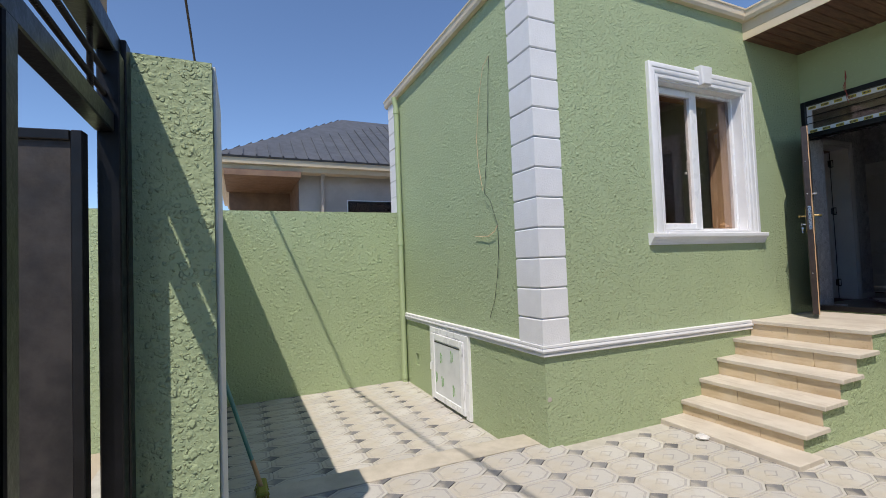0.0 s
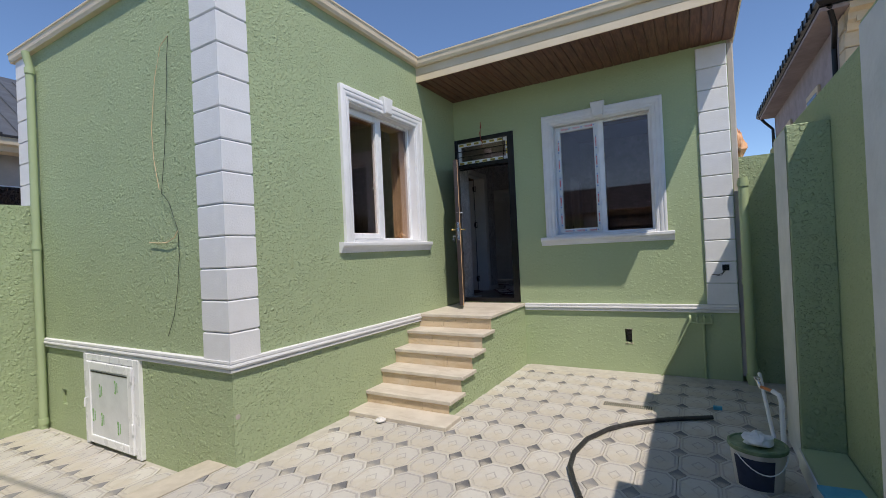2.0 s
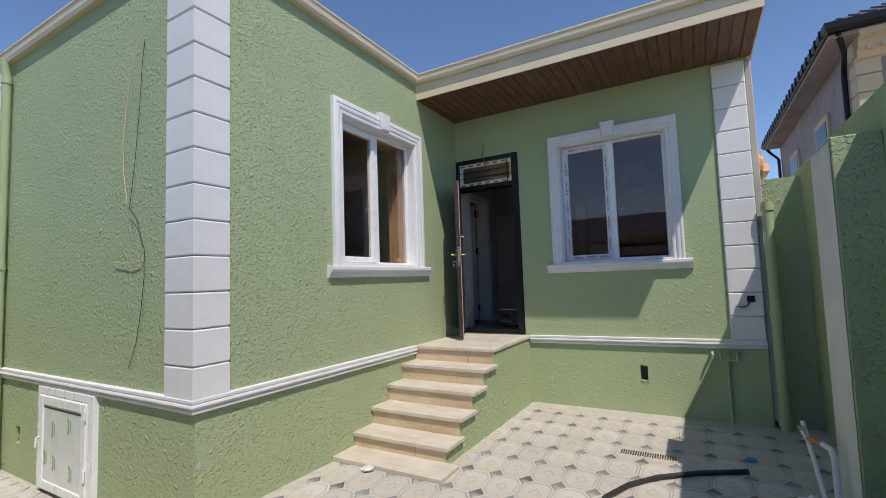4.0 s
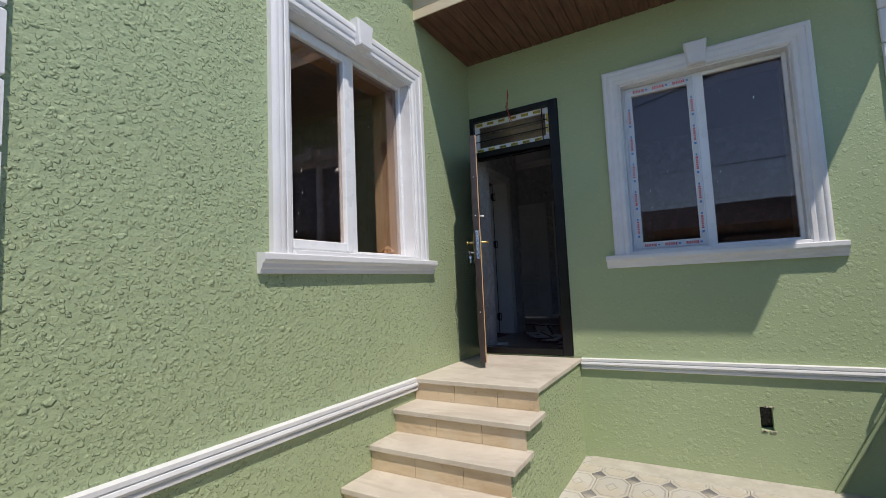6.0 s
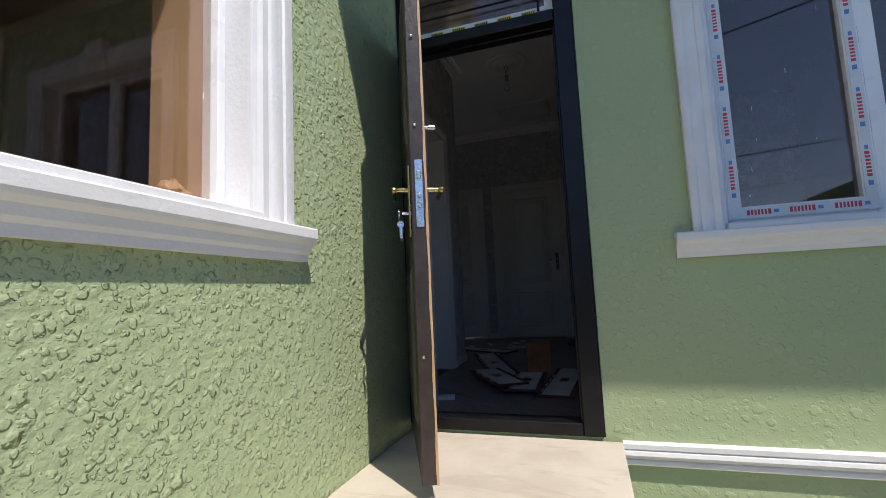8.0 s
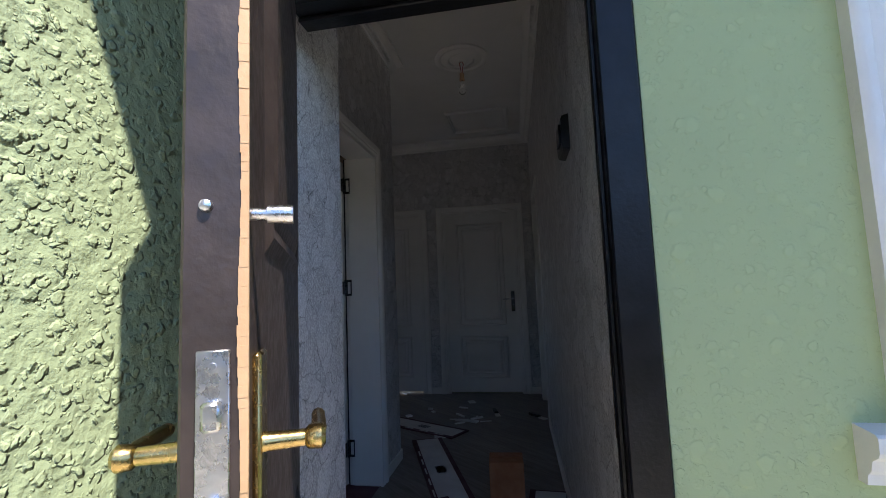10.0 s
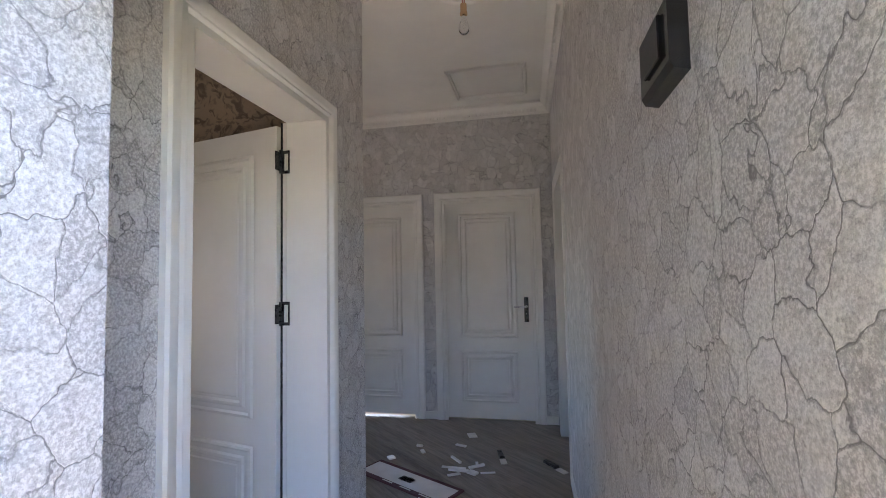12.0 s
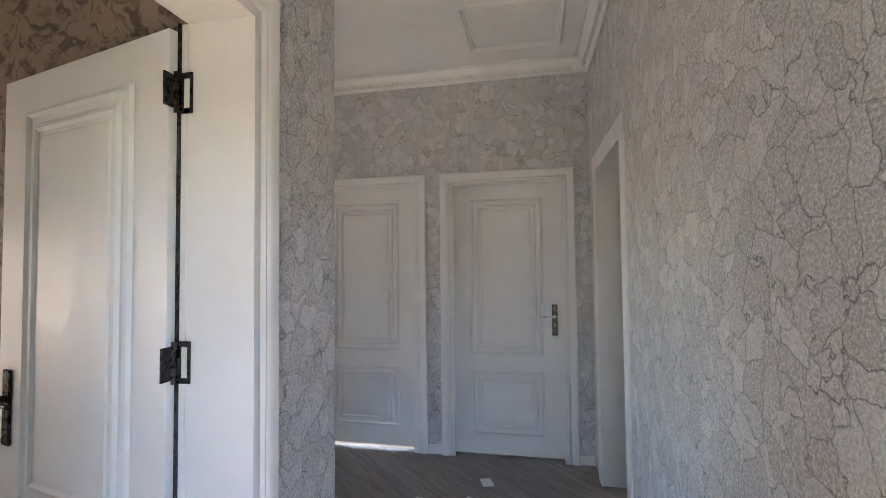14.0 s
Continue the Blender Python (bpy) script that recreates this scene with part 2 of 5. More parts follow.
def wallpaper(name, a, b, line, scale):
    p = Paint(name, 0.55)
    at = p.warped(9, 0.1, p.scaled(1.0, 1.0, 0.85))
    at = p.warped(48, 0.02, at)
    edge = p.cells(scale, "DISTANCE_TO_EDGE", at)
    g = p.t.nodes.new("ShaderNodeSeparateColor")
    p.t.links.new(p.cells(scale, "F1", at, "Color"), g.inputs[0])
    fine = p.noise(170, 5, 0.8)
    tone = p.mix(g.outputs[0], a, b)
    tone = p.mix(p.span(p.noise(22, 5, 0.65), 0.35, 0.7, 0, 0.6), tone, a)
    tone = p.mix(p.span(fine, 0.48, 0.58, 0, 0.6), tone, tuple(min(1, c * 1.35) for c in b))
    tone = p.mix(p.span(fine, 0.46, 0.36, 0, 0.45), tone, line)
    tone = p.mix(p.span(edge, 0.0, 0.06, 0.22, 0), tone, line)
    tone = p.mix(p.span(p.cells(scale * 2.3, "DISTANCE_TO_EDGE", at), 0.0, 0.04, 0.1, 0), tone, line)
    crack = p.math("MULTIPLY", p.span(edge, 0.003, 0.015, 1, 0), p.span(p.noise(8, 3), 0.36, 0.6, 0.2, 0.9))
    tone = p.mix(crack, tone, line)
    h = p.math("ADD", p.span(edge, 0.0, 0.04, 0, 0.6), p.math("ADD", p.math("MULTIPLY", fine, 0.4), p.math("MULTIPLY", g.outputs[1], 0.7)))
    p.color(tone).bump(h, 0.0014, 0.9)
    return p.m


PAPERED = wallpaper("cracked_grey_wallpaper", (0.38, 0.37, 0.37), (0.6, 0.59, 0.585), (0.14, 0.135, 0.14), 14.5)


def swirl_paper():
    p = Paint("brown_swirl_wallpaper", 0.6)
    at = p.warped(5, 0.3)
    f = p.span(p.noise(13, 3, 0.5, at, 1.5), 0.44, 0.64)
    return p.color(p.mix(f, (0.32, 0.245, 0.18), (0.12, 0.085, 0.06))).bump(f, 0.002, 0.5).m


SWIRL = swirl_paper()


def laminate():
    p = Paint("grey_brown_laminate", 0.35)
    tone = p.mix(p.span(p.noise(2.2, 6, 0.65, p.scaled(1.5, 16, 1), 0.8), 0.3, 0.7), (0.14, 0.115, 0.098), (0.28, 0.235, 0.2))
    tone = p.mix(p.math("MULTIPLY", p.each(), 0.3), tone, (0.1, 0.08, 0.068))
    return p.color(tone).bump(p.noise(14, 4, 0.6, p.scaled(1.5, 16, 1)), 0.0008, 0.5).m


LAMINATE = laminate()


def pane_glass(name, tint, ior=1.5, glint=(1.0, 1.0, 1.0)):
    p = Paint(name, 0.0)
    p.b.inputs["Base Color"].default_value = (*tint, 1)
    p.b.inputs["Transmission Weight"].default_value = 1.0
    p.b.inputs["IOR"].default_value = ior
    p.b.inputs["Specular Tint"].default_value = (*glint, 1)
    return p.m


GLASS = pane_glass("grey_window_glass", (0.6, 0.55, 0.54), 1.75, (1.0, 0.76, 0.68))
BULB_GLASS = pane_glass("clear_bulb_glass", (0.97, 0.97, 0.97))


# ---- mesh tools ----
class Shape:
    """Collects faces for one mesh."""

    def __init__(self):
        self.v, self.f, self.mi = [], [], []

    def add(self, verts, faces, m=0):
        o = len(self.v)
        self.v += [tuple(p) for p in verts]
        self.f += [tuple(o + i for i in f) for f in faces]
        self.mi += [m] * len(faces)
        return self

    def box(self, x0, x1, y0, y1, z0, z1, m=0, bevel=0.0):
        if not bevel:
            v = [(x, y, z) for x in (x0, x1) for y in (y0, y1) for z in (z0, z1)]
            return self.add(v, [(0, 1, 3, 2), (4, 6, 7, 5), (0, 4, 5, 1), (2, 3, 7, 6), (0, 2, 6, 4), (1, 5, 7, 3)], m)
        bm = bmesh.new()
        bmesh.ops.create_cube(bm, size=1)
        for p in bm.verts:
            p.co = (x0 + (p.co.x + 0.5) * (x1 - x0), y0 + (p.co.y + 0.5) * (y1 - y0), z0 + (p.co.z + 0.5) * (z1 - z0))
        bmesh.ops.bevel(bm, geom=bm.edges[:], offset=bevel, segments=1, affect="EDGES")
        bm.verts.index_update()
        self.add([p.co for p in bm.verts], [[p.index for p in f.verts] for f in bm.faces], m)
        bm.free()
        return self

    def rings(self, rings, m=0, closed=True, caps=False, loop=False):
        """Joins rings of equal length."""
        n = len(rings[0])
        o = len(self.v)
        for r in rings:
            self.v += [tuple(p) for p in r]
        k = len(rings)
        for i in range(k if loop else k - 1):
            j = (i + 1) % k
            for a in range(n if closed else n - 1):
                b = (a + 1) % n
                self.f.append((o + i * n + a, o + i * n + b, o + j * n + b, o + j * n + a))
                self.mi.append(m)
        if caps:
            self.f += [tuple(o + a for a in range(n))[::-1], tuple(o + (k - 1) * n + a for a in range(n))]
            self.mi += [m, m]
        return self

    def lathe(self, profile, centre=(0, 0, 0), n=24, m=0, turn=None):
        turn = turn or Matrix.Identity(3)
        c = Vector(centre)
        rings = [[c + turn @ Vector((r * math.cos(a), r * math.sin(a), z)) for a in (2 * math.pi * i / n for i in range(n))] for r, z in profile]
        return self.rings(rings, m, caps=True)

    def tube(self, points, r, n=8, m=0):
        pts = [Vector(p) for p in points]
        rings = []
        up = Vector((0.13, 0.21, 1)).normalized()
        for i, p in enumerate(pts):
            d = (pts[min(i + 1, len(pts) - 1)] - pts[max(i - 1, 0)]).normalized()
            if abs(d.dot(up)) > 0.95:
                up = Vector((1, 0.2, 0.1)).normalized()
            a = d.cross(up).normalized()
            b = d.cross(a).normalized()
            rings.append([p + r * (math.cos(t) * a + math.sin(t) * b) for t in (2 * math.pi * k / n for k in range(n))])
        return self.rings(rings, m, caps=True)

    def sweep(self, profile, path, m=0, caps=True, closed_path=False):
        """Sweeps a profile of (out, up) along a level path, out lying to the path's right, with mitred corners."""
        pts = [Vector(p) for p in path]
        k = len(pts)
        rings = []
        for i, p in enumerate(pts):
            a = (p - pts[i - 1]).normalized() if i or closed_path else None
            b = (pts[(i + 1) % k] - p).normalized() if i < k - 1 or closed_path else None
            a, b = a or b, b or a
            ra, rb = Vector((a.y, -a.x, 0)).normalized(), Vector((b.y, -b.x, 0)).normalized()
            out = (ra + rb) / max(0.2, 1 + ra.dot(rb))
            rings.append([p + out * o + Vector((0, 0, u)) for o, u in profile])
        return self.rings(rings, m, caps=caps and not closed_path, loop=closed_path)

    def done(self, name, mats, parent=None, smooth=False, label="", category="", group="", kind="", at=None):
        me = bpy.data.meshes.new(name)
        me.from_pydata(self.v, [], self.f)
        for m in mats if isinstance(mats, (list, tuple)) else [mats]:
            me.materials.append(m)
        me.polygons.foreach_set("material_index", self.mi)
        bm = bmesh.new()
        bm.from_mesh(me)
        bmesh.ops.recalc_face_normals(bm, faces=bm.faces[:])
        bm.to_mesh(me)
        bm.free()
        if smooth:
            me.polygons.foreach_set("use_smooth", [True] * len(me.polygons))
            me.set_sharp_from_angle(angle=radians(40))
        ob = new(name, me)
        if at:
            ob.matrix_basis = at
        if parent:
            ob.parent = parent
        return tagged(ob, label, category, group, kind)


def wall(name, axis, at0, at1, u0, u1, z0, z1, holes=(), mats=STUCCO, label="", mi=0):
    """A wall across the axis 'x' or 'y' from at0 to at1, running u0 to u1, with holes (u0, u1, z0, z1) cut through."""
    s = Shape()
    us = sorted({u0, u1, *[h[0] for h in holes], *[h[1] for h in holes]})
    zs = sorted({z0, z1, *[h[2] for h in holes], *[h[3] for h in holes]})
    us = [u for u in us if u0 <= u <= u1]
    zs = [z for z in zs if z0 <= z <= z1]

    def solid(i, j):
        if not (0 <= i < len(us) - 1 and 0 <= j < len(zs) - 1):
            return False
        u, z = (us[i] + us[i + 1]) / 2, (zs[j] + zs[j + 1]) / 2
        return not any(h[0] < u < h[1] and h[2] < z < h[3] for h in holes)

    def p(a, u, z):
        return (a, u, z) if axis == "x" else (u, a, z)

    for i in range(len(us) - 1):
        for j in range(len(zs) - 1):
            if not solid(i, j):
                continue
            a, b, c, d = us[i], us[i + 1], zs[j], zs[j + 1]
            for w in (at0, at1):
                s.add([p(w, a, c), p(w, b, c), p(w, b, d), p(w, a, d)], [(0, 1, 2, 3)])
            for di, dj, e in ((-1, 0, ((a, c), (a, d))), (1, 0, ((b, c), (b, d))), (0, -1, ((a, c), (b, c))), (0, 1, ((a, d), (b, d)))):
                if not solid(i + di, j + dj):
                    (ua, za), (ub, zb) = e
                    s.add([p(at0, ua, za), p(at0, ub, zb), p(at1, ub, zb), p(at1, ua, za)], [(0, 1, 2, 3)])
    me_ob = s.done(name, mats, label=label or name.replace("_", " "), category="wall", kind="structure")
    bm = bmesh.new()
    bm.from_mesh(me_ob.data)
    bmesh.ops.remove_doubles(bm, verts=bm.verts[:], dist=1e-5)
    bmesh.ops.recalc_face_normals(bm, faces=bm.faces[:])
    bm.to_mesh(me_ob.data)
    bm.free()
    return me_ob


def holder(name, at=None, **tags):
    ob = new(name)
    ob.empty_display_size = 0.1
    if at:
        ob.matrix_basis = at
    return tagged(ob, **tags)


def slope(y):
    return -0.017 * y


def ground_sheet(name, x0, x1, y0, y1, z, thick, mat, label):
    s = Shape()
    v = [(x, y, (z + slope(y) if z > -0.1 else z) - t) for t in (0, thick) for x, y in ((x0, y0), (x1, y0), (x1, y1), (x0, y1))]
    s.add(v, [(0, 1, 2, 3), (7, 6, 5, 4), (0, 4, 5, 1), (1, 5, 6, 2), (2, 6, 7, 3), (3, 7, 4, 0)])
    return s.done(name, mat, label=label, category="floor", kind="structure")


# ---- structure: grounds and outer walls ----
Shape().box(-1500, 1500, -1500, 1500, -0.6, -0.45).done("ground", DUST, label="dry dusty soil round the houses", category="ground", kind="structure")
YARD = ground_sheet("yard_floor", -0.1, 3.9, -3.2, 3.9, -0.012, 0.3, GROUT, "sandy bed of the paved yard")
LOWER = ground_sheet("lower_yard_floor", -3.3, -0.66, -3.2, 0.2, -0.177, 0.25, GROUT, "sandy bed of the lower paved yard")
s = Shape()
prof = [(-0.1, 0.004), (-0.33, 0.0), (-0.7, -0.16), (-0.72, -0.4), (-0.1, -0.4)]
s.rings([[(x, y, z + (slope(y) if x > -0.5 and z > -0.3 else 0)) for x, z in prof] for y in (-3.2, -1.6, 0.05)], caps=True)
s.done("ramp", CONCRETE, label="pale concrete ramp between the two yard levels", category="ramp", kind="structure")

W1_HOLE = (1.388, 2.603, 1.648, 3.038)
W2_HOLE = (1.413, 2.573, 1.63, 3.045)
wall("wall_west", "x", -0.26, 0.0, 0.0, 3.67, -0.3, 3.83, [W1_HOLE], STUCCO, "green textured stucco house wall with a window")
wall("wall_front", "y", 0.0, 0.26, -3.55, -0.26, -0.4, 3.83, [(-2.12, -1.3, -0.16, 0.64), (-2.77, -2.66, 0.12, 0.27)], STUCCO, "green textured stucco house wall with a small hatch")
wall("wall_north", "y", 3.67, 3.77, -0.26, 3.34, -0.4, 3.7, [(-0.06, 0.89, 0.765, 3.078), W2_HOLE, (2.18, 2.255, 0.3, 0.462)], STUCCO_FINE, "green textured stucco house wall round the entrance")
wall("wall_east", "x", 3.73, 3.95, -3.2, 4.1, -0.4, 2.45, [], STUCCO, "green boundary wall")
wall("wall_far", "x", -3.4, -3.15, -9.0, 0.0, -0.5, 2.18, [], STUCCO, "green stucco boundary wall of the lower yard")
wall("wall_gap", "y", 3.8, 3.98, 3.345, 3.73, -0.4, 2.37, [], STUCCO, "green wall closing the gap beside the house")
for y0, y1, z1 in ((-0.34, 0.122, 2.255), (1.63, 2.11, 2.215)):
    pier = Shape().box(3.5, 3.73, y0, y1, -0.3, z1, 0, 0.006).done("pier", STUCCO, label="green stucco pier with a white primed end", category="pier", group="boundary piers", kind="structure")
    s = Shape()
    n = 24
    edge = [(3.496, y0 + 0.004 + 0.01 * random.random(), -0.1 + (z1 + 0.08) * i / n) for i in range(n + 1)]
    far = [(3.496, y1 - 0.003, p[2]) for p in edge]
    s.rings([edge, far], closed=False)
    s.rings([[(p[0] + 0.006, p[1], p[2]) for p in edge], [(p[0] + 0.006, p[1], p[2]) for p in far]], closed=False)
    s.done("primed_end", PRIMER, parent=pier)
Shape().box(3.49, 3.73, 0.122, 1.63, -0.2, 0.1, 0, 0.012).done("plinth", GREEN_PLAIN, label="low plinth between the boundary piers", category="plinth", kind="structure")
Shape().box(3.478, 3.4885, 0.13, 1.62, -0.1, 0.1, 0, 0.002).done("trim_plinth", PRIMER, label="white primed edge of the plinth", category="trim", kind="structure")

# gate wall and its pillar
wall("wall_gate", "y", -2.43, -2.178, 0.5, 1.0, -0.5, 2.19, [], STUCCO, "green stucco gate pillar")
wall("wall_gate_far", "y", -2.43, -2.3, -3.4, 0.5, -0.5, 2.19, [], STUCCO, "green stucco yard wall beside the gate")
Shape().box(0.5, 0.985, -2.177, -2.166, -0.2, 2.185, 0, 0.003).done("trim_gate", PRIMER, label="white primed inner face of the gate pillar", category="trim", kind="structure")
wall("wall_gate_east", "y", -2.44, -2.18, 3.5, 3.73, -0.4, 2.2, [], STUCCO, "green stucco gate wall")


# ---- house trims ----
BEADS = [(0.0, 0.0), (0.018, 0.0), (0.028, 0.006), (0.028, 0.022), (0.022, 0.028), (0.036, 0.034), (0.042, 0.046), (0.038, 0.06), (0.028, 0.064), (0.036, 0.07), (0.036, 0.088), (0.0, 0.092)]
Shape().sweep([(o, u + 0.672) for o, u in BEADS], [(-3.12, 0, 0.015), (0, 0, 0.015), (0, 2.52, -0.008)]).done("trim", WHITE, label="white moulded band along the base", category="trim", kind="structure")
Shape().sweep([(o, u + 0.672) for o, u in BEADS], [(0.955, 3.67, -0.006), (3.335, 3.67, 0.012)]).done("trim_2", WHITE, label="white moulded band beside the steps", category="trim", kind="structure")


def quoin_corner():
    top = holder("trim_quoin_corner", label="white rusticated corner quoins", category="quoin", kind="structure")
    d, b, h = 0.028, 0.01, 0.234
    base = [(-0.285, 0.0), (-0.285, -d), (d, -d), (d, 0.228), (0.0, 0.228), (0.0, 0.0)]
    inner = [(-0.285 + b, 0.0), (-0.285 + b, -d + b), (d - b, -d + b), (d - b, 0.228 - b), (0.0, 0.228 - b), (0.0, 0.0)]
    sh = Shape()
    low, high = 0.0, h - 0.004
    sh.rings([[(x, y, low) for x, y in inner], [(x, y, low + b) for x, y in base], [(x, y, high - b) for x, y in base], [(x, y, high) for x, y in inner]], caps=True)
    first = sh.done("block", WHITE, parent=top, at=pose(0, 0, 0.745))
    for k in range(1, 13):
        ob = new("block", first.data)
        ob.matrix_basis = pose(0, 0, 0.745 + k * h)
        ob.parent = top


def quoin_flat(name, x0, x1, y, z0, h, count):
    top = holder(name, label="white rusticated wall-end quoins", category="quoin", kind="structure")
    first = Shape().box(0, x1 - x0, -0.026, 0.0, 0, h - 0.005, 0, 0.008).done("block", WHITE, parent=top, at=pose(x0, y, z0))
    for k in range(1, count):
        ob = new("block", first.data)
        ob.matrix_basis = pose(x0, y, z0 + k * h)
        ob.parent = top


quoin_corner()
quoin_flat("trim_quoin_east", 3.045, 3.335, 3.67, 0.774, 0.2353, 12)
quoin_flat("trim_quoin_west", -3.54, -3.2, 0.0, 2.2, 0.2355, 7)
Shape().box(3.335, 3.4, 3.69, 3.78, 0.0, 3.6, 0, 0.01).done("trim_rough_edge", GREYWALL, label="rough unplastered wall end", category="trim", kind="structure")

# gutters, fascia, soffit, roof
GUTTER = [(0.0, 0.0), (0.085, 0.0), (0.11, 0.03), (0.12, 0.085), (0.135, 0.09), (0.135, 0.105), (0.11, 0.105), (0.1, 0.04), (0.0, 0.03)]
Shape().sweep([(o * 0.55, u + 3.812) for o, u in GUTTER], [(-3.6, 0, 0), (0, 0, 0), (0, 2.66, 0)]).done("gutter", CREAM, label="cream metal gutter along the eaves", category="gutter", kind="structure")
Shape().sweep([(o * 0.55, u + 3.805) for o, u in GUTTER], [(0.0, 2.71, 0), (3.4, 2.71, 0), (3.4, 4.4, 0)]).done("gutter_2", CREAM, label="cream metal gutter over the porch", category="gutter", kind="structure")
s = Shape()
s.sweep([(0.0, 3.625), (0.012, 3.625), (0.012, 3.7), (0.006, 3.705), (0.012, 3.71), (0.012, 3.803), (0.0, 3.803)], [(0.0, 2.71, 0), (3.4, 2.71, 0), (3.4, 4.4, 0)])
s.done("fascia", CREAM, label="cream metal fascia of the porch eave", category="fascia", kind="structure")
s = Shape()
for i in range(34):
    x = 0.001 + i * 0.1
    w = 0.1
    sec = [(x, 3.634), (x + 0.006, 3.626), (x + w - 0.012, 3.626), (x + w - 0.006, 3.634), (x + w, 3.634)]
    s.rings([[(a, y, b) for a, b in sec] for y in (2.715, 3.669)], closed=False)
s.box(0.0, 3.399, 2.715, 3.669, 3.637, 3.66)
s.done("soffit", SOFFIT, label="dark red-brown ribbed lining under the eave", category="soffit", kind="structure")


def metal_roof(name, corners, ridge, label):
    """Sheets between the eave corners and ridge points, with upstanding ribs."""
    s = Shape()
    for quad in corners:
        a, b, c, d = [Vector(p) for p in quad]
        nrm = (b - a).cross(d - a).normalized()
        nrm = nrm if nrm.z > 0 else -nrm
        s.add([a, b, c, d, *[p - 0.04 * nrm for p in (a, b, c, d)]], [(0, 1, 2, 3), (7, 6, 5, 4), (0, 4, 5, 1), (1, 5, 6, 2), (2, 6, 7, 3), (3, 7, 4, 0)])
        n = max(2, int((b - a).length / 0.24))
        for i in range(1, n):
            t = i / n
            p, q = a.lerp(b, t), d.lerp(c, t)
            if (d - c).length < 0.5 * (a - b).length:
                way = ((d + c) / 2 - (a + b) / 2).normalized()
                run = min(t, 1 - t) * (a - b).length * ((d + c) / 2 - (a + b) / 2).length / max(0.1, (a - b).length / 2)
                q = p + way * run
            side = (b - a).normalized() * 0.012
            s.add([p - side, p + side, q + side, q - side, p - side + nrm * 0.03, p + side + nrm * 0.03, q + side + nrm * 0.03, q - side + nrm * 0.03],
                  [(4, 5, 6, 7), (0, 4, 7, 3), (1, 2, 6, 5), (0, 1, 5, 4), (2, 3, 7, 6)])
    return s.done(name, ROOF, label=label, category="roof", kind="structure")


metal_roof("roof_west", [((-3.6, -0.02, 3.88), (0.02, -0.02, 3.88), (-1.75, 1.8, 4.55), (-1.75, 1.8, 4.55)),
                         ((0.02, -0.02, 3.88), (0.02, 4.4, 3.88), (-1.75, 4.4, 4.55), (-1.75, 1.8, 4.55)),
                         ((-3.6, 4.4, 3.88), (-3.6, -0.02, 3.88), (-1.75, 1.8, 4.55), (-1.75, 4.4, 4.55))], None, "grey metal roof of the front wing")
metal_roof("roof_main", [((0.08, 2.74, 3.86), (3.42, 2.74, 3.86), (3.42, 7.0, 4.7), (0.08, 7.0, 4.7)),
                         ((3.42, 11.2, 3.86), (-3.6, 11.2, 3.86), (-3.6, 7.0, 4.7), (3.42, 7.0, 4.7)),
                         ((-3.6, 4.42, 4.19), (0.08, 4.42, 4.19), (0.08, 7.0, 4.7), (-3.6, 7.0, 4.7))], None, "grey metal roof of the main house")

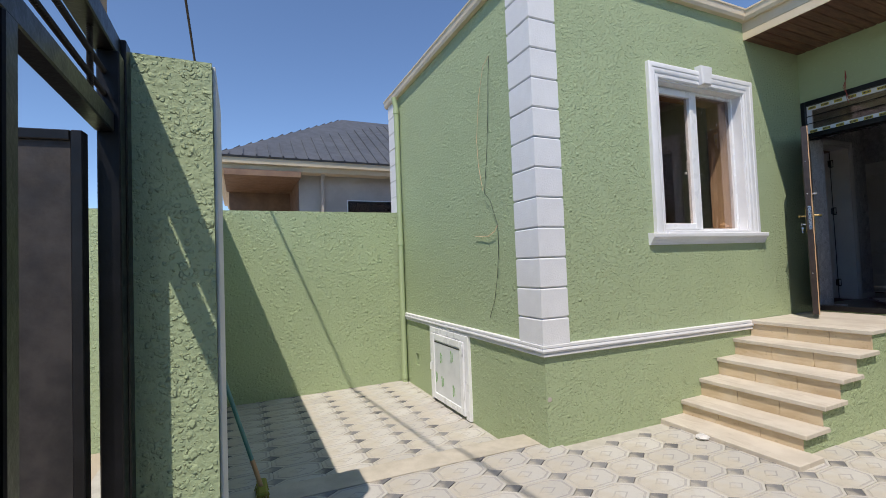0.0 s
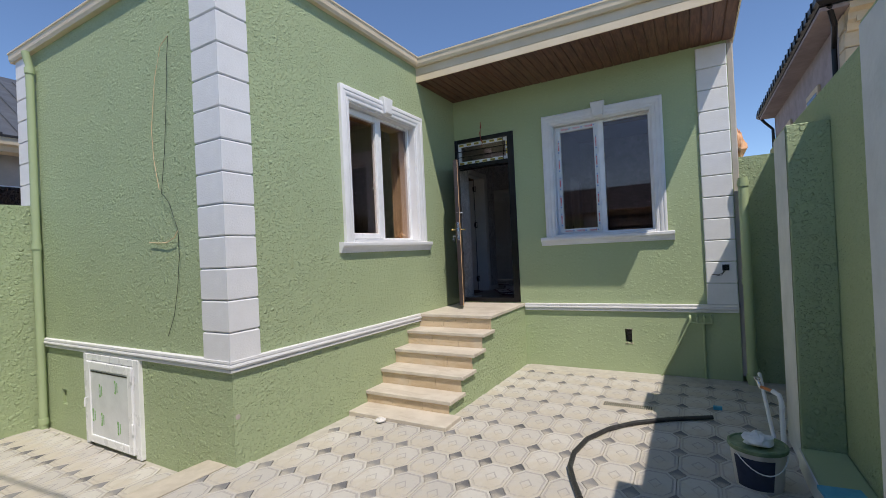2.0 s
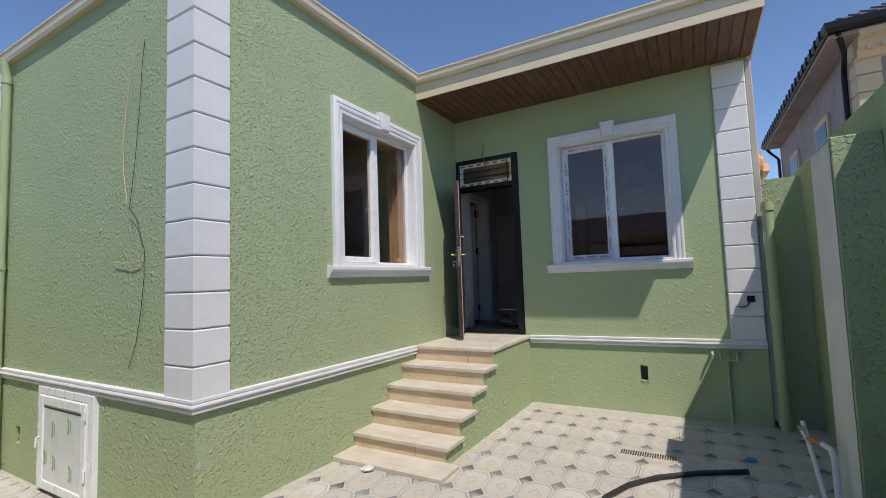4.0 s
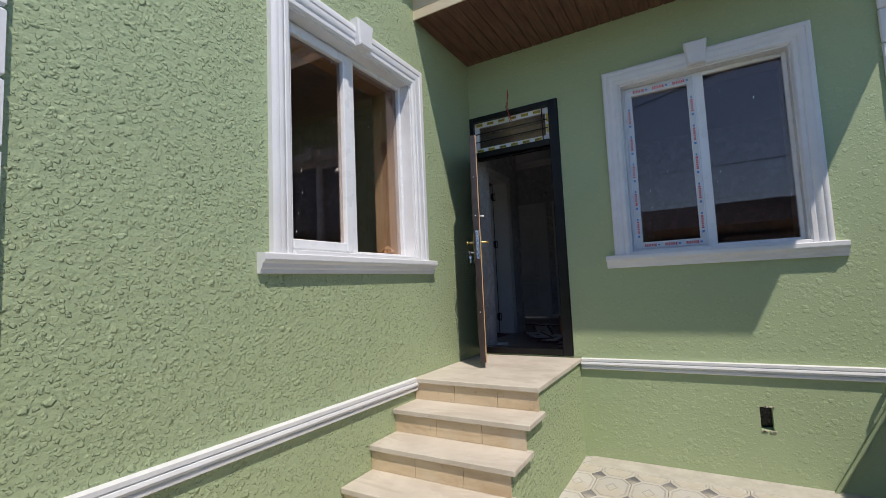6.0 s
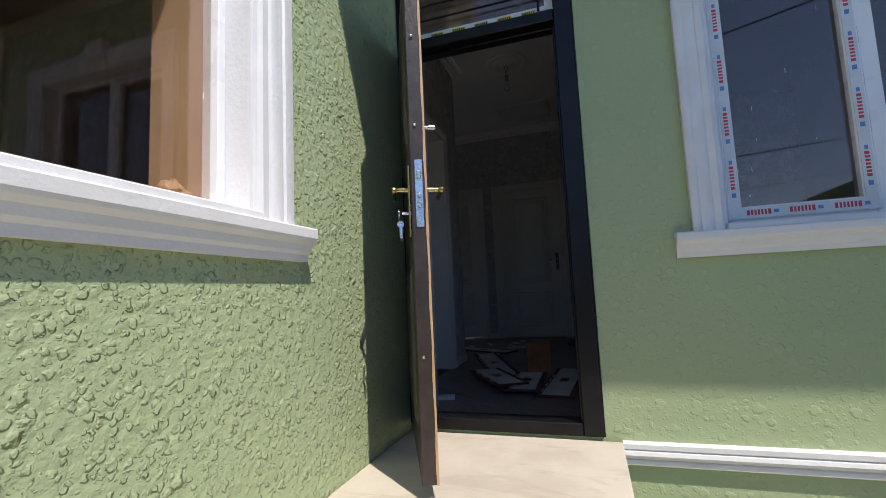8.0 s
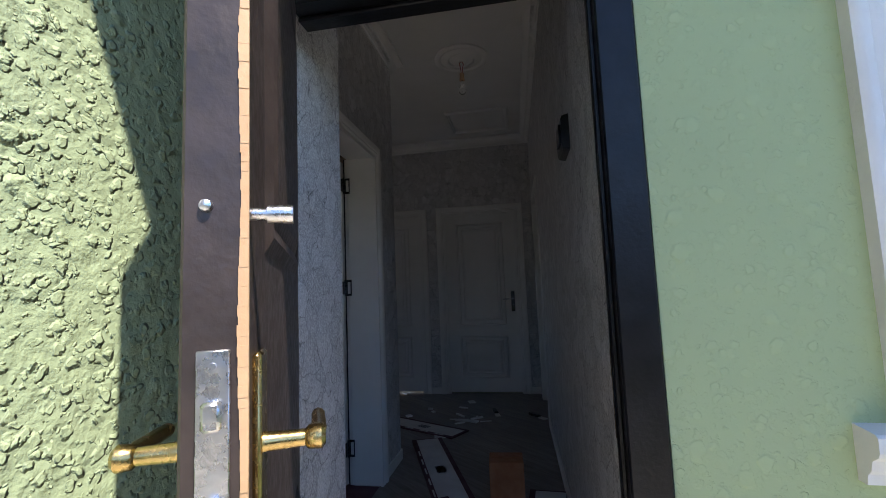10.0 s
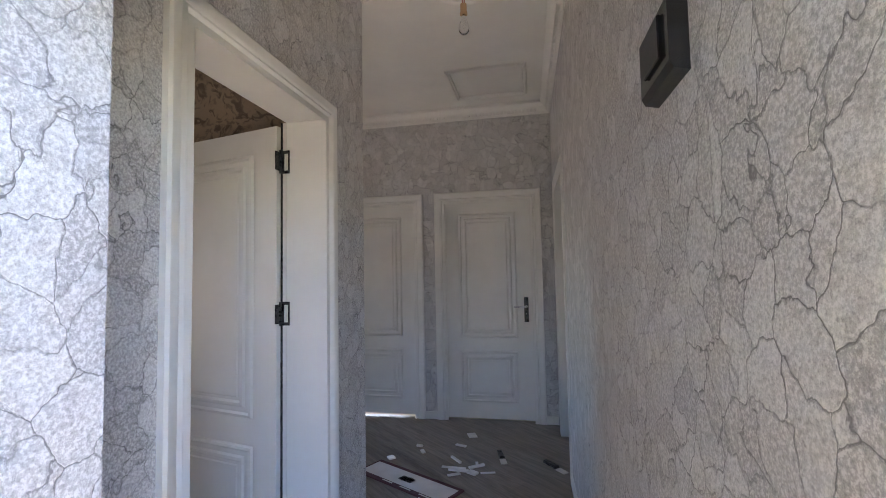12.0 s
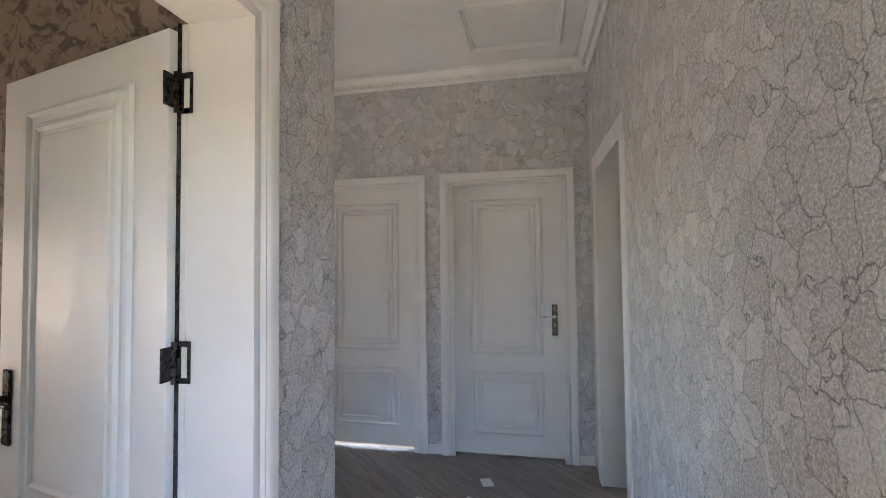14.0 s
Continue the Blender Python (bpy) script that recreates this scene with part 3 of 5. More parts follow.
# ---- windows ----
def window(name, at, half, half_casing, half_sill, depth, film, label, z1=3.02):
    """A white two-light window. Built facing -y about x = 0; z is the true height."""
    z0 = 1.63
    top = holder(name, at, label=label, category="window", kind="structure")
    s = Shape()
    prof = [(0.0, 0.0), (0.0, 0.02), (0.012, 0.034), (0.035, 0.034), (0.04, 0.028), (0.05, 0.04), (0.075, 0.052), (0.088, 0.046), (0.094, 0.054), (half_casing - half - 0.012, 0.056), (half_casing - half, 0.046), (half_casing - half, 0.0)]
    prof = [(o, p * 0.72) for o, p in prof]
    s.rings([[(-(half + o), -p, 1.605) for o, p in prof], [(-(half + o), -p, z1 + o) for o, p in prof], [(half + o, -p, z1 + o) for o, p in prof], [(half + o, -p, 1.605) for o, p in prof]], caps=True)
    s.done("casing", WHITE, parent=top, smooth=True)
    s = Shape().sweep([(0.0, 1.505), (0.024, 1.505), (0.028, 1.525), (0.038, 1.535), (0.044, 1.555), (0.06, 1.566), (0.065, 1.575), (0.065, 1.602), (0.06, 1.607), (0.0, 1.612)], [(-half_sill, 0, 0), (half_sill, 0, 0)])
    s.box(-half, half, -0.035, 0.1, 1.60, 1.632, 0, 0.004)
    s.done("sill", WHITE, parent=top)
    s = Shape()
    key = [(-0.06, z1 + 0.005), (0.06, z1 + 0.005), (0.082, z1 + 0.185), (-0.082, z1 + 0.185)]
    key2 = [(-0.05, z1 + 0.015), (0.05, z1 + 0.015), (0.07, z1 + 0.175), (-0.07, z1 + 0.175)]
    s.rings([[(x, -0.0, z) for x, z in key], [(x, -0.06, z) for x, z in key], [(x, -0.072, z) for x, z in key2]], caps=True)
    s.done("keystone", WHITE, parent=top)
    s = Shape()
    s.box(-half, -half + 0.012, 0.0, 0.13, z0, z1, 0)
    s.box(half - 0.012, half, 0.0, 0.13, z0, z1, 0)
    s.box(-half + 0.012, half - 0.012, 0.0, 0.13, z1 - 0.012, z1, 0)
    s.done("reveal", WHITE, parent=top)
    a = half - 0.012
    s = Shape()
    for x0, x1 in ((-a, -a + 0.028), (a - 0.028, a), (-0.035, 0.035)):
        s.box(x0, x1, 0.085, 0.15, z0, z1 - 0.012, 0, 0.004)
    for q0, q1 in ((z0, z0 + 0.028), (z1 - 0.04, z1 - 0.012)):
        s.box(-a + 0.028, -0.035, 0.087, 0.148, q0, q1, 0, 0.004)
        s.box(0.035, a - 0.028, 0.087, 0.148, q0, q1, 0, 0.004)
    s.done("outer_bars", PVC, parent=top)
    s = Shape()
    l, r, b, t = -a + 0.02, -0.025, z0 + 0.022, z1 - 0.034
    for q in ((l, l + 0.055, b, t), (r - 0.055, r, b, t), (l + 0.055, r - 0.055, b, b + 0.055), (l + 0.055, r - 0.055, t - 0.055, t)):
        s.box(q[0], q[1], 0.072, 0.14, q[2], q[3], 0, 0.005)
    sash = s.done("sash", PVC, parent=top)
    s = Shape()
    s.box(l + 0.05, r - 0.05, 0.104, 0.11, b + 0.05, t - 0.05)
    g = s.done("pane", GLASS, parent=top)
    g.visible_shadow = False
    s = Shape()
    s.box(0.03, a - 0.022, 0.112, 0.118, z0 + 0.022, z1 - 0.034)
    g = s.done("pane", GLASS, parent=top)
    g.visible_shadow = False
    rnd = random.Random(31)
    s = Shape()
    for x0, x1, y in ((l + 0.06, r - 0.06, 0.1036), (0.05, a - 0.05, 0.1116)):
        for k in range(11):
            x, z = rnd.uniform(x0, x1), rnd.uniform(z0 + 0.1, z1 - 0.1)
            w, h = rnd.uniform(0.0008, 0.002), rnd.uniform(0.0015, 0.011)
            s.box(x - w, x + w, y - 0.0006, y, z - h, z + h, 0)
    s.done("paint_flecks", PVC, parent=top, label="dried white paint flecks on the glass")
    s = Shape()
    s.box(-half, -half + 0.01, 0.151, depth, z0, z1)
    s.box(half - 0.03, half, 0.151, depth, z0, z1)
    s.box(-half + 0.01, half - 0.03, 0.151, depth, z1 - 0.02, z1)
    s.box(-half + 0.01, half - 0.03, 0.151, depth, z0, z0 + 0.02)
    s.done("inner_reveal", PLASTER, parent=top)
    Shape().box(r - 0.036, r - 0.02, 0.14, 0.165, 2.2, 2.33, 0, 0.004).box(r - 0.034, r - 0.022, 0.165, 0.19, 2.2, 2.225, 0, 0.003).done("inside_handle", PVC, parent=top)
    if film:
        s = Shape()
        y0, y1 = 0.0695, 0.0715
        for q in ((l + 0.01, l + 0.05, b + 0.004, t - 0.004), (r - 0.05, r - 0.01, b + 0.004, t - 0.004), (l + 0.05, r - 0.05, b + 0.006, b + 0.048), (l + 0.05, r - 0.05, t - 0.048, t - 0.006)):
            s.box(q[0], q[1], y0, y1, q[2], q[3], 0)
        # printed marks on the film as plain bars
        for x in (l + 0.03, r - 0.03):
            for k in range(5):
                zc = b + 0.13 + k * 0.235
                s.box(x - 0.008, x + 0.008, y0 - 0.0012, y0 - 0.0002, zc, zc + 0.1, 1)
                s.box(x - 0.006, x + 0.006, y0 - 0.0012, y0 - 0.0002, zc + 0.108, zc + 0.125, 2)
                s.box(x - 0.008, x + 0.008, y0 - 0.0012, y0 - 0.0002, zc - 0.035, zc - 0.016, 2)
                for j in range(1, 7):
                    s.box(x - 0.0125, x + 0.0125, y0 - 0.002, y0 - 0.0014, zc + j * 0.0143 - 0.0032, zc + j * 0.0143 + 0.0022, 0)
        for zc in (b + 0.027, t - 0.027):
            for k in range(3):
                xc = l + 0.07 + k * 0.15
                s.box(xc, xc + 0.085, y0 - 0.0012, y0 - 0.0002, zc - 0.011, zc + 0.011, 1)
                s.box(xc + 0.095, xc + 0.112, y0 - 0.0012, y0 - 0.0002, zc - 0.007, zc + 0.007, 2)
                for j in range(1, 7):
                    s.box(xc + j * 0.0121 - 0.0028, xc + j * 0.0121 + 0.0018, y0 - 0.002, y0 - 0.0014, zc - 0.0125, zc + 0.0125, 0)
        s.done("protective_film", [FILM, REDMARK, BLUEMARK], parent=top, label="printed protective film on the sash")
    return top


window("window_1", pose(0, 1.995, 0.018, 0, 0, 90), 0.6075, 0.745, 0.82, 0.36, False, "white two-light window with moulded casing and keystone")
window("window_2", pose(1.993, 3.67, 0), 0.58, 0.703, 0.77, 0.4, True, "white two-light window with film on one sash", 3.045)

# ---- entrance ----
door1 = holder("door_1", label="black steel entrance surround with a fanlight", category="door surround", kind="structure")
s = Shape()
Y0, Y1 = 3.655, 3.765
for x0, x1, z0, z1 in ((0.003, 0.042, 0.79, 3.075), (0.802, 0.886, 0.768, 3.075), (0.042, 0.802, 3.025, 3.075), (0.042, 0.802, 2.66, 2.715), (0.042, 0.802, 0.768, 0.822)):
    s.box(x0, x1, Y0, Y1 if x1 > 0.05 else 3.7, z0, z1, 0, 0.004)
s.box(-0.058, 0.003, 3.672, 3.7, 0.79, 3.075, 0)
s.box(0.792, 0.802, 3.69, 3.72, 0.822, 2.66, 0, 0.002)
s.box(0.042, 0.792, 3.71, Y1, 2.648, 2.66, 0, 0.003)
s.done("surround", STEEL, parent=door1)
s = Shape()
for q in ((0.042, 0.802, 2.715, 2.765), (0.042, 0.802, 2.975, 3.025), (0.042, 0.085, 2.765, 2.975), (0.762, 0.802, 2.765, 2.975)):
    s.box(q[0], q[1], 3.7, 3.74, q[2], q[3], 0)
for zc in (2.74, 3.0):
    for k in range(6):
        xc = 0.06 + k * 0.118
        s.box(xc, xc + 0.07, 3.6975, 3.6995, zc - 0.014, zc + 0.014, 1)
        for j in range(6):
            s.box(xc + 0.006 + j * 0.0105, xc + 0.0125 + j * 0.0105, 3.696, 3.6972, zc - 0.009, zc + 0.009, 2)
for k in range(2):
    s.box(0.769, 0.795, 3.6975, 3.6995, 2.79 + k * 0.1, 2.865 + k * 0.1, 1)
s.done("fanlight_bars", [PVC, YELLOWMARK, BLACKMARK], parent=door1, label="white fanlight bars with yellow printed film")
Shape().box(0.7965, 0.8015, 3.735, 3.755, 1.55, 1.75, 0, 0.001).done("strike_plate", BRASS, parent=door1, label="brass strike plate in the jamb")
g = Shape().box(0.08, 0.767, 3.716, 3.722, 2.76, 2.98).done("pane", GLASS, parent=door1)
g.visible_shadow = False


def twisted(points, r, turns, m=0):
    """A twisted square bar between two points."""
    a, b = Vector(points[0]), Vector(points[1])
    d = (b - a).normalized()
    u = d.cross(Vector((0.3, 0.5, 0.8))).normalized()
    w = d.cross(u)
    n = int(turns * 8)
    return [[a.lerp(b, i / n) + r * (math.cos(t) * u + math.sin(t) * w) for t in (math.pi / 4 * (2 * k + 1) + 2 * math.pi * turns * i / n for k in range(4))] for i in range(n + 1)]


s = Shape()
for z in (2.83, 2.91):
    s.rings(twisted(((0.045, 3.69, z), (0.785, 3.69, z)), 0.006, 14), caps=True)
s.rings(twisted(((0.735, 3.688, 2.72), (0.735, 3.688, 3.02)), 0.006, 7), caps=True)
s.done("twisted_bar", STEEL, parent=door1)
s = Shape()
for k in range(3):
    s.tube([(0.42, 3.668, 3.28), (0.42 + 0.006 * k, 3.655, 3.2), (0.425 - 0.012 * k, 3.645, 3.1), (0.43 + 0.012 * k, 3.64, 2.98), (0.44 + 0.02 * k, 3.645, 2.93 + 0.02 * k)], 0.0025, 6)
s.done("door_bell_wires", REDWIRE, label="loose red wires hanging over the entrance", category="wire")

leaf_at = Matrix.Translation((0.042, 3.65, 0.0)) @ Matrix.Rotation(math.atan2(-0.668, 0.31), 4, "Z")
entrance = holder("entrance_door", leaf_at, label="open dark brown steel entrance door with brass handles", category="door")
L = 0.735
s = Shape()
s.box(0, L, -0.028, 0.024, 0.8, 2.65, 0, 0.003)
for z0, z1 in ((0.95, 1.5), (1.95, 2.5)):
    for y, d in ((-0.028, -1), (0.024, 1)):
        rr = []
        for i, h in ((0, 0.0), (0.02, 0.008), (0.04, 0.002), (0.06, 0.009)):
            rr.append([(x, y + d * h, z) for x, z in ((0.1 + i, z0 + i), (L - 0.12 - i, z0 + i), (L - 0.12 - i, z1 - i), (0.1 + i, z1 - i))])
        s.rings(rr, caps=True)
s.done("leaf", DARKDOOR, parent=entrance)
s = Shape()
n = 220
for i in range(n):
    z = 0.8 + 1.85 * i / n
    w = 0.004 + 0.0012 * math.sin(i * 0.21) + 0.001 * random.random()
    s.box(L - 0.002, L + 0.002 + 0.0008 * random.random(), 0.023 - w, 0.0262, z, z + 1.85 / n + 0.001, 0)
s.done("raw_edge", TANWOOD, parent=entrance, label="raw wood edge of the facing board")
s = Shape()
s.box(L, L + 0.004, -0.014, 0.012, 1.628, 1.858, 0, 0.001)
s.box(L + 0.003, L + 0.012, -0.009, 0.007, 1.793, 1.818, 0, 0.003)
turn_x = Matrix.Rotation(math.pi / 2, 3, "Y")
for z in (1.735, 1.718, 1.70):
    s.lathe([(0.007, 0.0), (0.007, 0.008), (0.005, 0.01)], (L + 0.003, -0.001, z), 12, turn=turn_x)
for z in (1.845, 1.678, 1.643):
    s.lathe([(0.0035, 0.0), (0.003, 0.003)], (L + 0.003, -0.001, z), 8, turn=turn_x)
for z in (1.98, 2.3, 1.2):
    s.lathe([(0.006, 0.0), (0.005, 0.006), (0.002, 0.008)], (L - 0.001, -0.008, z), 10, turn=turn_x)
s.done("lock_plate", CHROME, parent=entrance, smooth=True)
s = Shape()
for d, y in ((-1, -0.028), (1, 0.024)):
    turn = Matrix.Rotation(-d * math.pi / 2, 3, "X")
    s.box(L - 0.075, L - 0.03, min(y, y + d * 0.008), max(y, y + d * 0.008), 1.6, 1.85, 0, 0.003)
    s.lathe([(0.011, 0.0), (0.009, 0.012), (0.008, 0.045), (0.011, 0.048), (0.012, 0.06), (0.008, 0.064)], (L - 0.05, y, 1.765), 14, turn=turn)
    s.tube([(L - 0.05, y + d * 0.055, 1.765), (L - 0.09, y + d * 0.057, 1.762), (L - 0.16, y + d * 0.055, 1.758)], 0.008, 10)
s.done("handle", BRASS, parent=entrance, smooth=True)
s = Shape()
s.tube([(L - 0.05, -0.03, 1.683), (L - 0.05, -0.06, 1.683)], 0.006, 8)
s.lathe([(0.013, -0.0015), (0.013, 0.0015)], (L - 0.05, -0.07, 1.683), 14, turn=Matrix.Rotation(math.pi / 2, 3, "X"))
s.lathe([(0.012, -0.0015), (0.012, 0.0015)], (L - 0.046, -0.066, 1.645), 14, turn=turn_x)
s.box(L - 0.048, L - 0.045, -0.07, -0.06, 1.597, 1.64, 0, 0.001)
s.tube([(L - 0.048, -0.068, 1.675), (L - 0.044, -0.072, 1.664), (L - 0.047, -0.066, 1.655)], 0.0015, 6)
s.done("keys", CHROME, parent=entrance, smooth=True)
Shape().tube([(L - 0.012, 0.02, 1.975), (L - 0.012, 0.06, 1.975)], 0.006, 10).tube([(L - 0.012, 0.04, 1.975), (L - 0.012, 0.062, 1.975)], 0.009, 10).done("night_bolt", CHROME, parent=entrance, smooth=True)
for z in (0.98, 2.42):
    Shape().tube([(-0.012, 0.0, z), (-0.012, 0.0, z + 0.12)], 0.011, 12).done("hinge", STEEL, parent=entrance, smooth=True)


# ---- stairs ----
stairs = holder("stairs", label="straight flight of beige stone steps with green sides", category="stairs", kind="structure")
RISE, FIRST, FRONT = 0.1555, 0.133, [1.46, 1.72, 1.98, 2.24, 2.5]
s = Shape()
side = [(FRONT[0] + 0.03, -0.2)]
for k in range(5):
    side += [(FRONT[k] + 0.03, FIRST + RISE * k - 0.034), ((FRONT[k + 1] if k < 4 else 3.64) + 0.03, FIRST + RISE * k - 0.034)]
side += [(3.67, -0.2)]
s.rings([[(x, y, z) for y, z in side] for x in (0.002, 0.938)], caps=True)
s.done("stair_body", STUCCO, parent=stairs, label="green stucco side of the steps")
s = Shape().box(0.0, 1.06, 1.2, FRONT[0] + 0.03, -0.1, 0.012, 0, 0.004)
s.done("foot_slab", TREAD, parent=stairs)
for k in range(5):
    z = FIRST + RISE * k
    back = FRONT[k + 1] + 0.05 if k < 4 else 3.655
    right = 0.975 if k < 4 else 0.955
    Shape().box(0.001, right, FRONT[k], back, z - 0.034, z, 0, 0.004).done("tread", [TREAD], parent=stairs)
    for x0, x1 in ((0.001, 0.33), (0.333, 0.655), (0.658, 0.94)):
        low = z - RISE + 0.001 if k else 0.012
        Shape().box(x0, x1, FRONT[k] + 0.022, FRONT[k] + 0.034, low, z - 0.035, 0, 0.001).done("riser", STONE, parent=stairs)


# ---- inside walls, floors, ceilings ----
def inner_wall(name, *args, holes=(), mats=PAPERED, label="grey cracked-pattern wallpaper wall"):
    return wall(name, *args, holes, mats, label)


FZ, CZ = 0.763, 3.65


def skew_x(y):
    """The hall's right wall runs slightly out of square."""
    return 0.062 - 0.018 * (y - 3.77)


def skewed(ob):
    for v in ob.data.vertices:
        v.co.x += skew_x(v.co.y)
    return ob


inner_wall("wall_entrance", "y", 3.77, 4.07, -3.4, 3.3, 0.5, CZ, holes=[(0.004, 0.93, 0.5, 3.02), W2_HOLE])
inner_wall("wall_hall_left", "x", -0.47, -0.29, 4.07, 5.73, 0.5, CZ, holes=[(4.52, 5.315, 0.5, 2.785)])
skewed(inner_wall("wall_hall_right", "x", 0.75, 0.929, 3.772, 7.67, 0.5, CZ, holes=[(6.6, 7.4, 0.5, 2.8)]))
inner_wall("wall_hall_end", "y", 7.67, 7.85, -3.4, 3.3, 0.5, CZ, holes=[(-0.277, 0.56, 0.5, 2.79), (-1.38, -0.537, 0.5, 2.79)])
inner_wall("wall_side_room", "y", 5.55, 5.73, -3.4, -0.47, 0.5, CZ)
wall("wall_house_west", "x", -3.55, -3.4, 0.26, 11.2, -0.4, 3.8, [(4.1, 5.3, 1.65, 2.27), (6.1, 7.3, 1.65, 2.55)], GREYWALL, "outer side wall of the house")
wall("wall_house_east", "x", 3.3, 3.4, 4.0, 11.2, -0.4, 3.8, [], GREYWALL, "outer side wall of the house")
wall("wall_house_north", "y", 11.0, 11.2, -3.4, 3.3, -0.4, 3.8, [(-2.9, -1.7, 1.2, 3.0)], GREYWALL, "outer rear wall of the house")
wall("wall_room_divide", "x", -0.46, -0.4, 7.85, 11.0, 0.5, CZ, [], DIMWALL, "wall between the rear rooms")
Shape().box(-3.395, -0.475, 5.535, 5.549, 0.8, CZ).done("wall_swirl", SWIRL, label="brown swirl-pattern wallpaper wall", category="wall", kind="structure")
Shape().box(-3.4, -3.388, 3.8, 5.535, 0.8, 1.64).done("wall_swirl_2", SWIRL, label="brown swirl-pattern wallpaper wall", category="wall", kind="structure")
Shape().box(-3.4, 3.3, 3.771, 11.0, 0.5, 0.75).done("floor_base", CONCRETE, label="concrete house floor", category="floor", kind="structure")
Shape().box(-3.4, -0.26, 0.26, 3.8, 0.5, 0.75).done("floor_front_room", CONCRETE, label="concrete floor of the front room", category="floor", kind="structure")
Shape().box(-3.4, 3.3, 3.8, 11.0, CZ, CZ + 0.1).done("ceiling", CEIL, label="white painted ceiling", category="ceiling", kind="structure")
Shape().box(-3.4, -0.26, 0.26, 3.8, 3.6, 3.7).done("ceiling_front_room", CEIL, label="white painted ceiling of the front room", category="ceiling", kind="structure")

# cornice with small dentils
CORNICE = [(0, 3.547), (0.01, 3.547), (0.014, 3.558), (0.024, 3.561), (0.03, 3.575), (0.045, 3.602), (0.072, 3.622), (0.084, 3.626), (0.084, 3.649), (0, 3.649)]
ROUTE = [(-3.4, 7.67, 0), (0.75 + skew_x(7.67), 7.67, 0), (0.75 + skew_x(4.07), 4.07, 0), (-0.29, 4.07, 0), (-0.29, 5.73, 0), (-3.4, 5.73, 0)]
s = Shape().sweep(CORNICE, ROUTE)
for a, b in zip(ROUTE, ROUTE[1:]):
    a, b = Vector(a), Vector(b)
    d = (b - a).normalized()
    o = Vector((d.y, -d.x, 0))
    for i in range(2, int((b - a).length / 0.034) - 2):
        p = a + d * (i * 0.034) + o * 0.022
        x0, x1 = sorted((p.x - 0.011 * abs(d.x) - 0.02 * abs(o.x), p.x + 0.011 * abs(d.x) + 0.02 * abs(o.x)))
        y0, y1 = sorted((p.y - 0.011 * abs(d.y) - 0.02 * abs(o.y), p.y + 0.011 * abs(d.y) + 0.02 * abs(o.y)))
        s.box(x0, x1, y0, y1, 3.564, 3.588)
s.done("cornice", CEIL, label="white moulded cornice with dentils", category="cornice", kind="structure")
s = Shape().lathe([(0.2, 0.0), (0.2, -0.012), (0.185, -0.022), (0.165, -0.02), (0.155, -0.012), (0.13, -0.014), (0.118, -0.024), (0.1, -0.024), (0.09, -0.014), (0.06, -0.018), (0.045, -0.032), (0.02, -0.034), (0.012, -0.02)], (0.24, 5.835, CZ - 0.001), 48)
s.done("ceiling_rose", CEIL, smooth=True, label="round white plaster ceiling rose", category="ceiling rose")
s = Shape()
rr = []
for i, h in ((0, 0.0), (0.004, 0.018), (0.016, 0.022), (0.026, 0.012), (0.036, 0.014), (0.042, 0.0)):
    rr.append([(x, y, CZ - 0.001 - h) for x, y in ((-0.07 + i, 6.825 + i), (0.55 - i, 6.825 + i), (0.55 - i, 7.395 - i), (-0.07 + i, 7.395 - i))])
s.rings(rr)
s.done("trim_ceiling_panel", CEIL, label="white rectangular ceiling moulding", category="moulding", kind="structure")

lamp = holder("hanging_bulb", label="bare clear bulb hanging on red wires", category="lamp")
s = Shape()
s.tube([(0.24, 5.835, CZ - 0.03), (0.225, 5.83, CZ - 0.045), (0.23, 5.835, CZ - 0.07), (0.238, 5.835, CZ - 0.13)], 0.003, 6)
s.tube([(0.245, 5.835, CZ - 0.03), (0.255, 5.84, CZ - 0.05), (0.248, 5.835, CZ - 0.08), (0.242, 5.835, CZ - 0.13)], 0.003, 6)
s.done("wires", REDWIRE, parent=lamp)
Shape().lathe([(0.008, 0.0), (0.017, -0.004), (0.017, -0.045), (0.02, -0.048), (0.02, -0.06), (0.014, -0.062)], (0.24, 5.835, CZ - 0.12), 16).done("socket", TANWOOD, parent=lamp, smooth=True)
Shape().lathe([(0.011, 0.0), (0.012, -0.02), (0.022, -0.045), (0.029, -0.07), (0.026, -0.09), (0.014, -0.103), (0.002, -0.106)], (0.24, 5.835, CZ - 0.182), 20).done("bulb", BULB_GLASS, parent=lamp, smooth=True)


# ---- inside doors ----
def moulded(s, x0, x1, z0, z1, y, d):
    rr = []
    for i, h in ((0, 0.0), (0.006, 0.006), (0.016, 0.008), (0.024, 0.002), (0.045, 0.002), (0.052, 0.008), (0.064, 0.009), (0.072, 0.003), (0.085, 0.003), (0.09, 0.006)):
        rr.append([(x, y + d * h * 1.6, z) for x, z in ((x0 + i, z0 + i), (x1 - i, z0 + i), (x1 - i, z1 - i), (x0 + i, z1 - i))])
    s.rings(rr, caps=True)


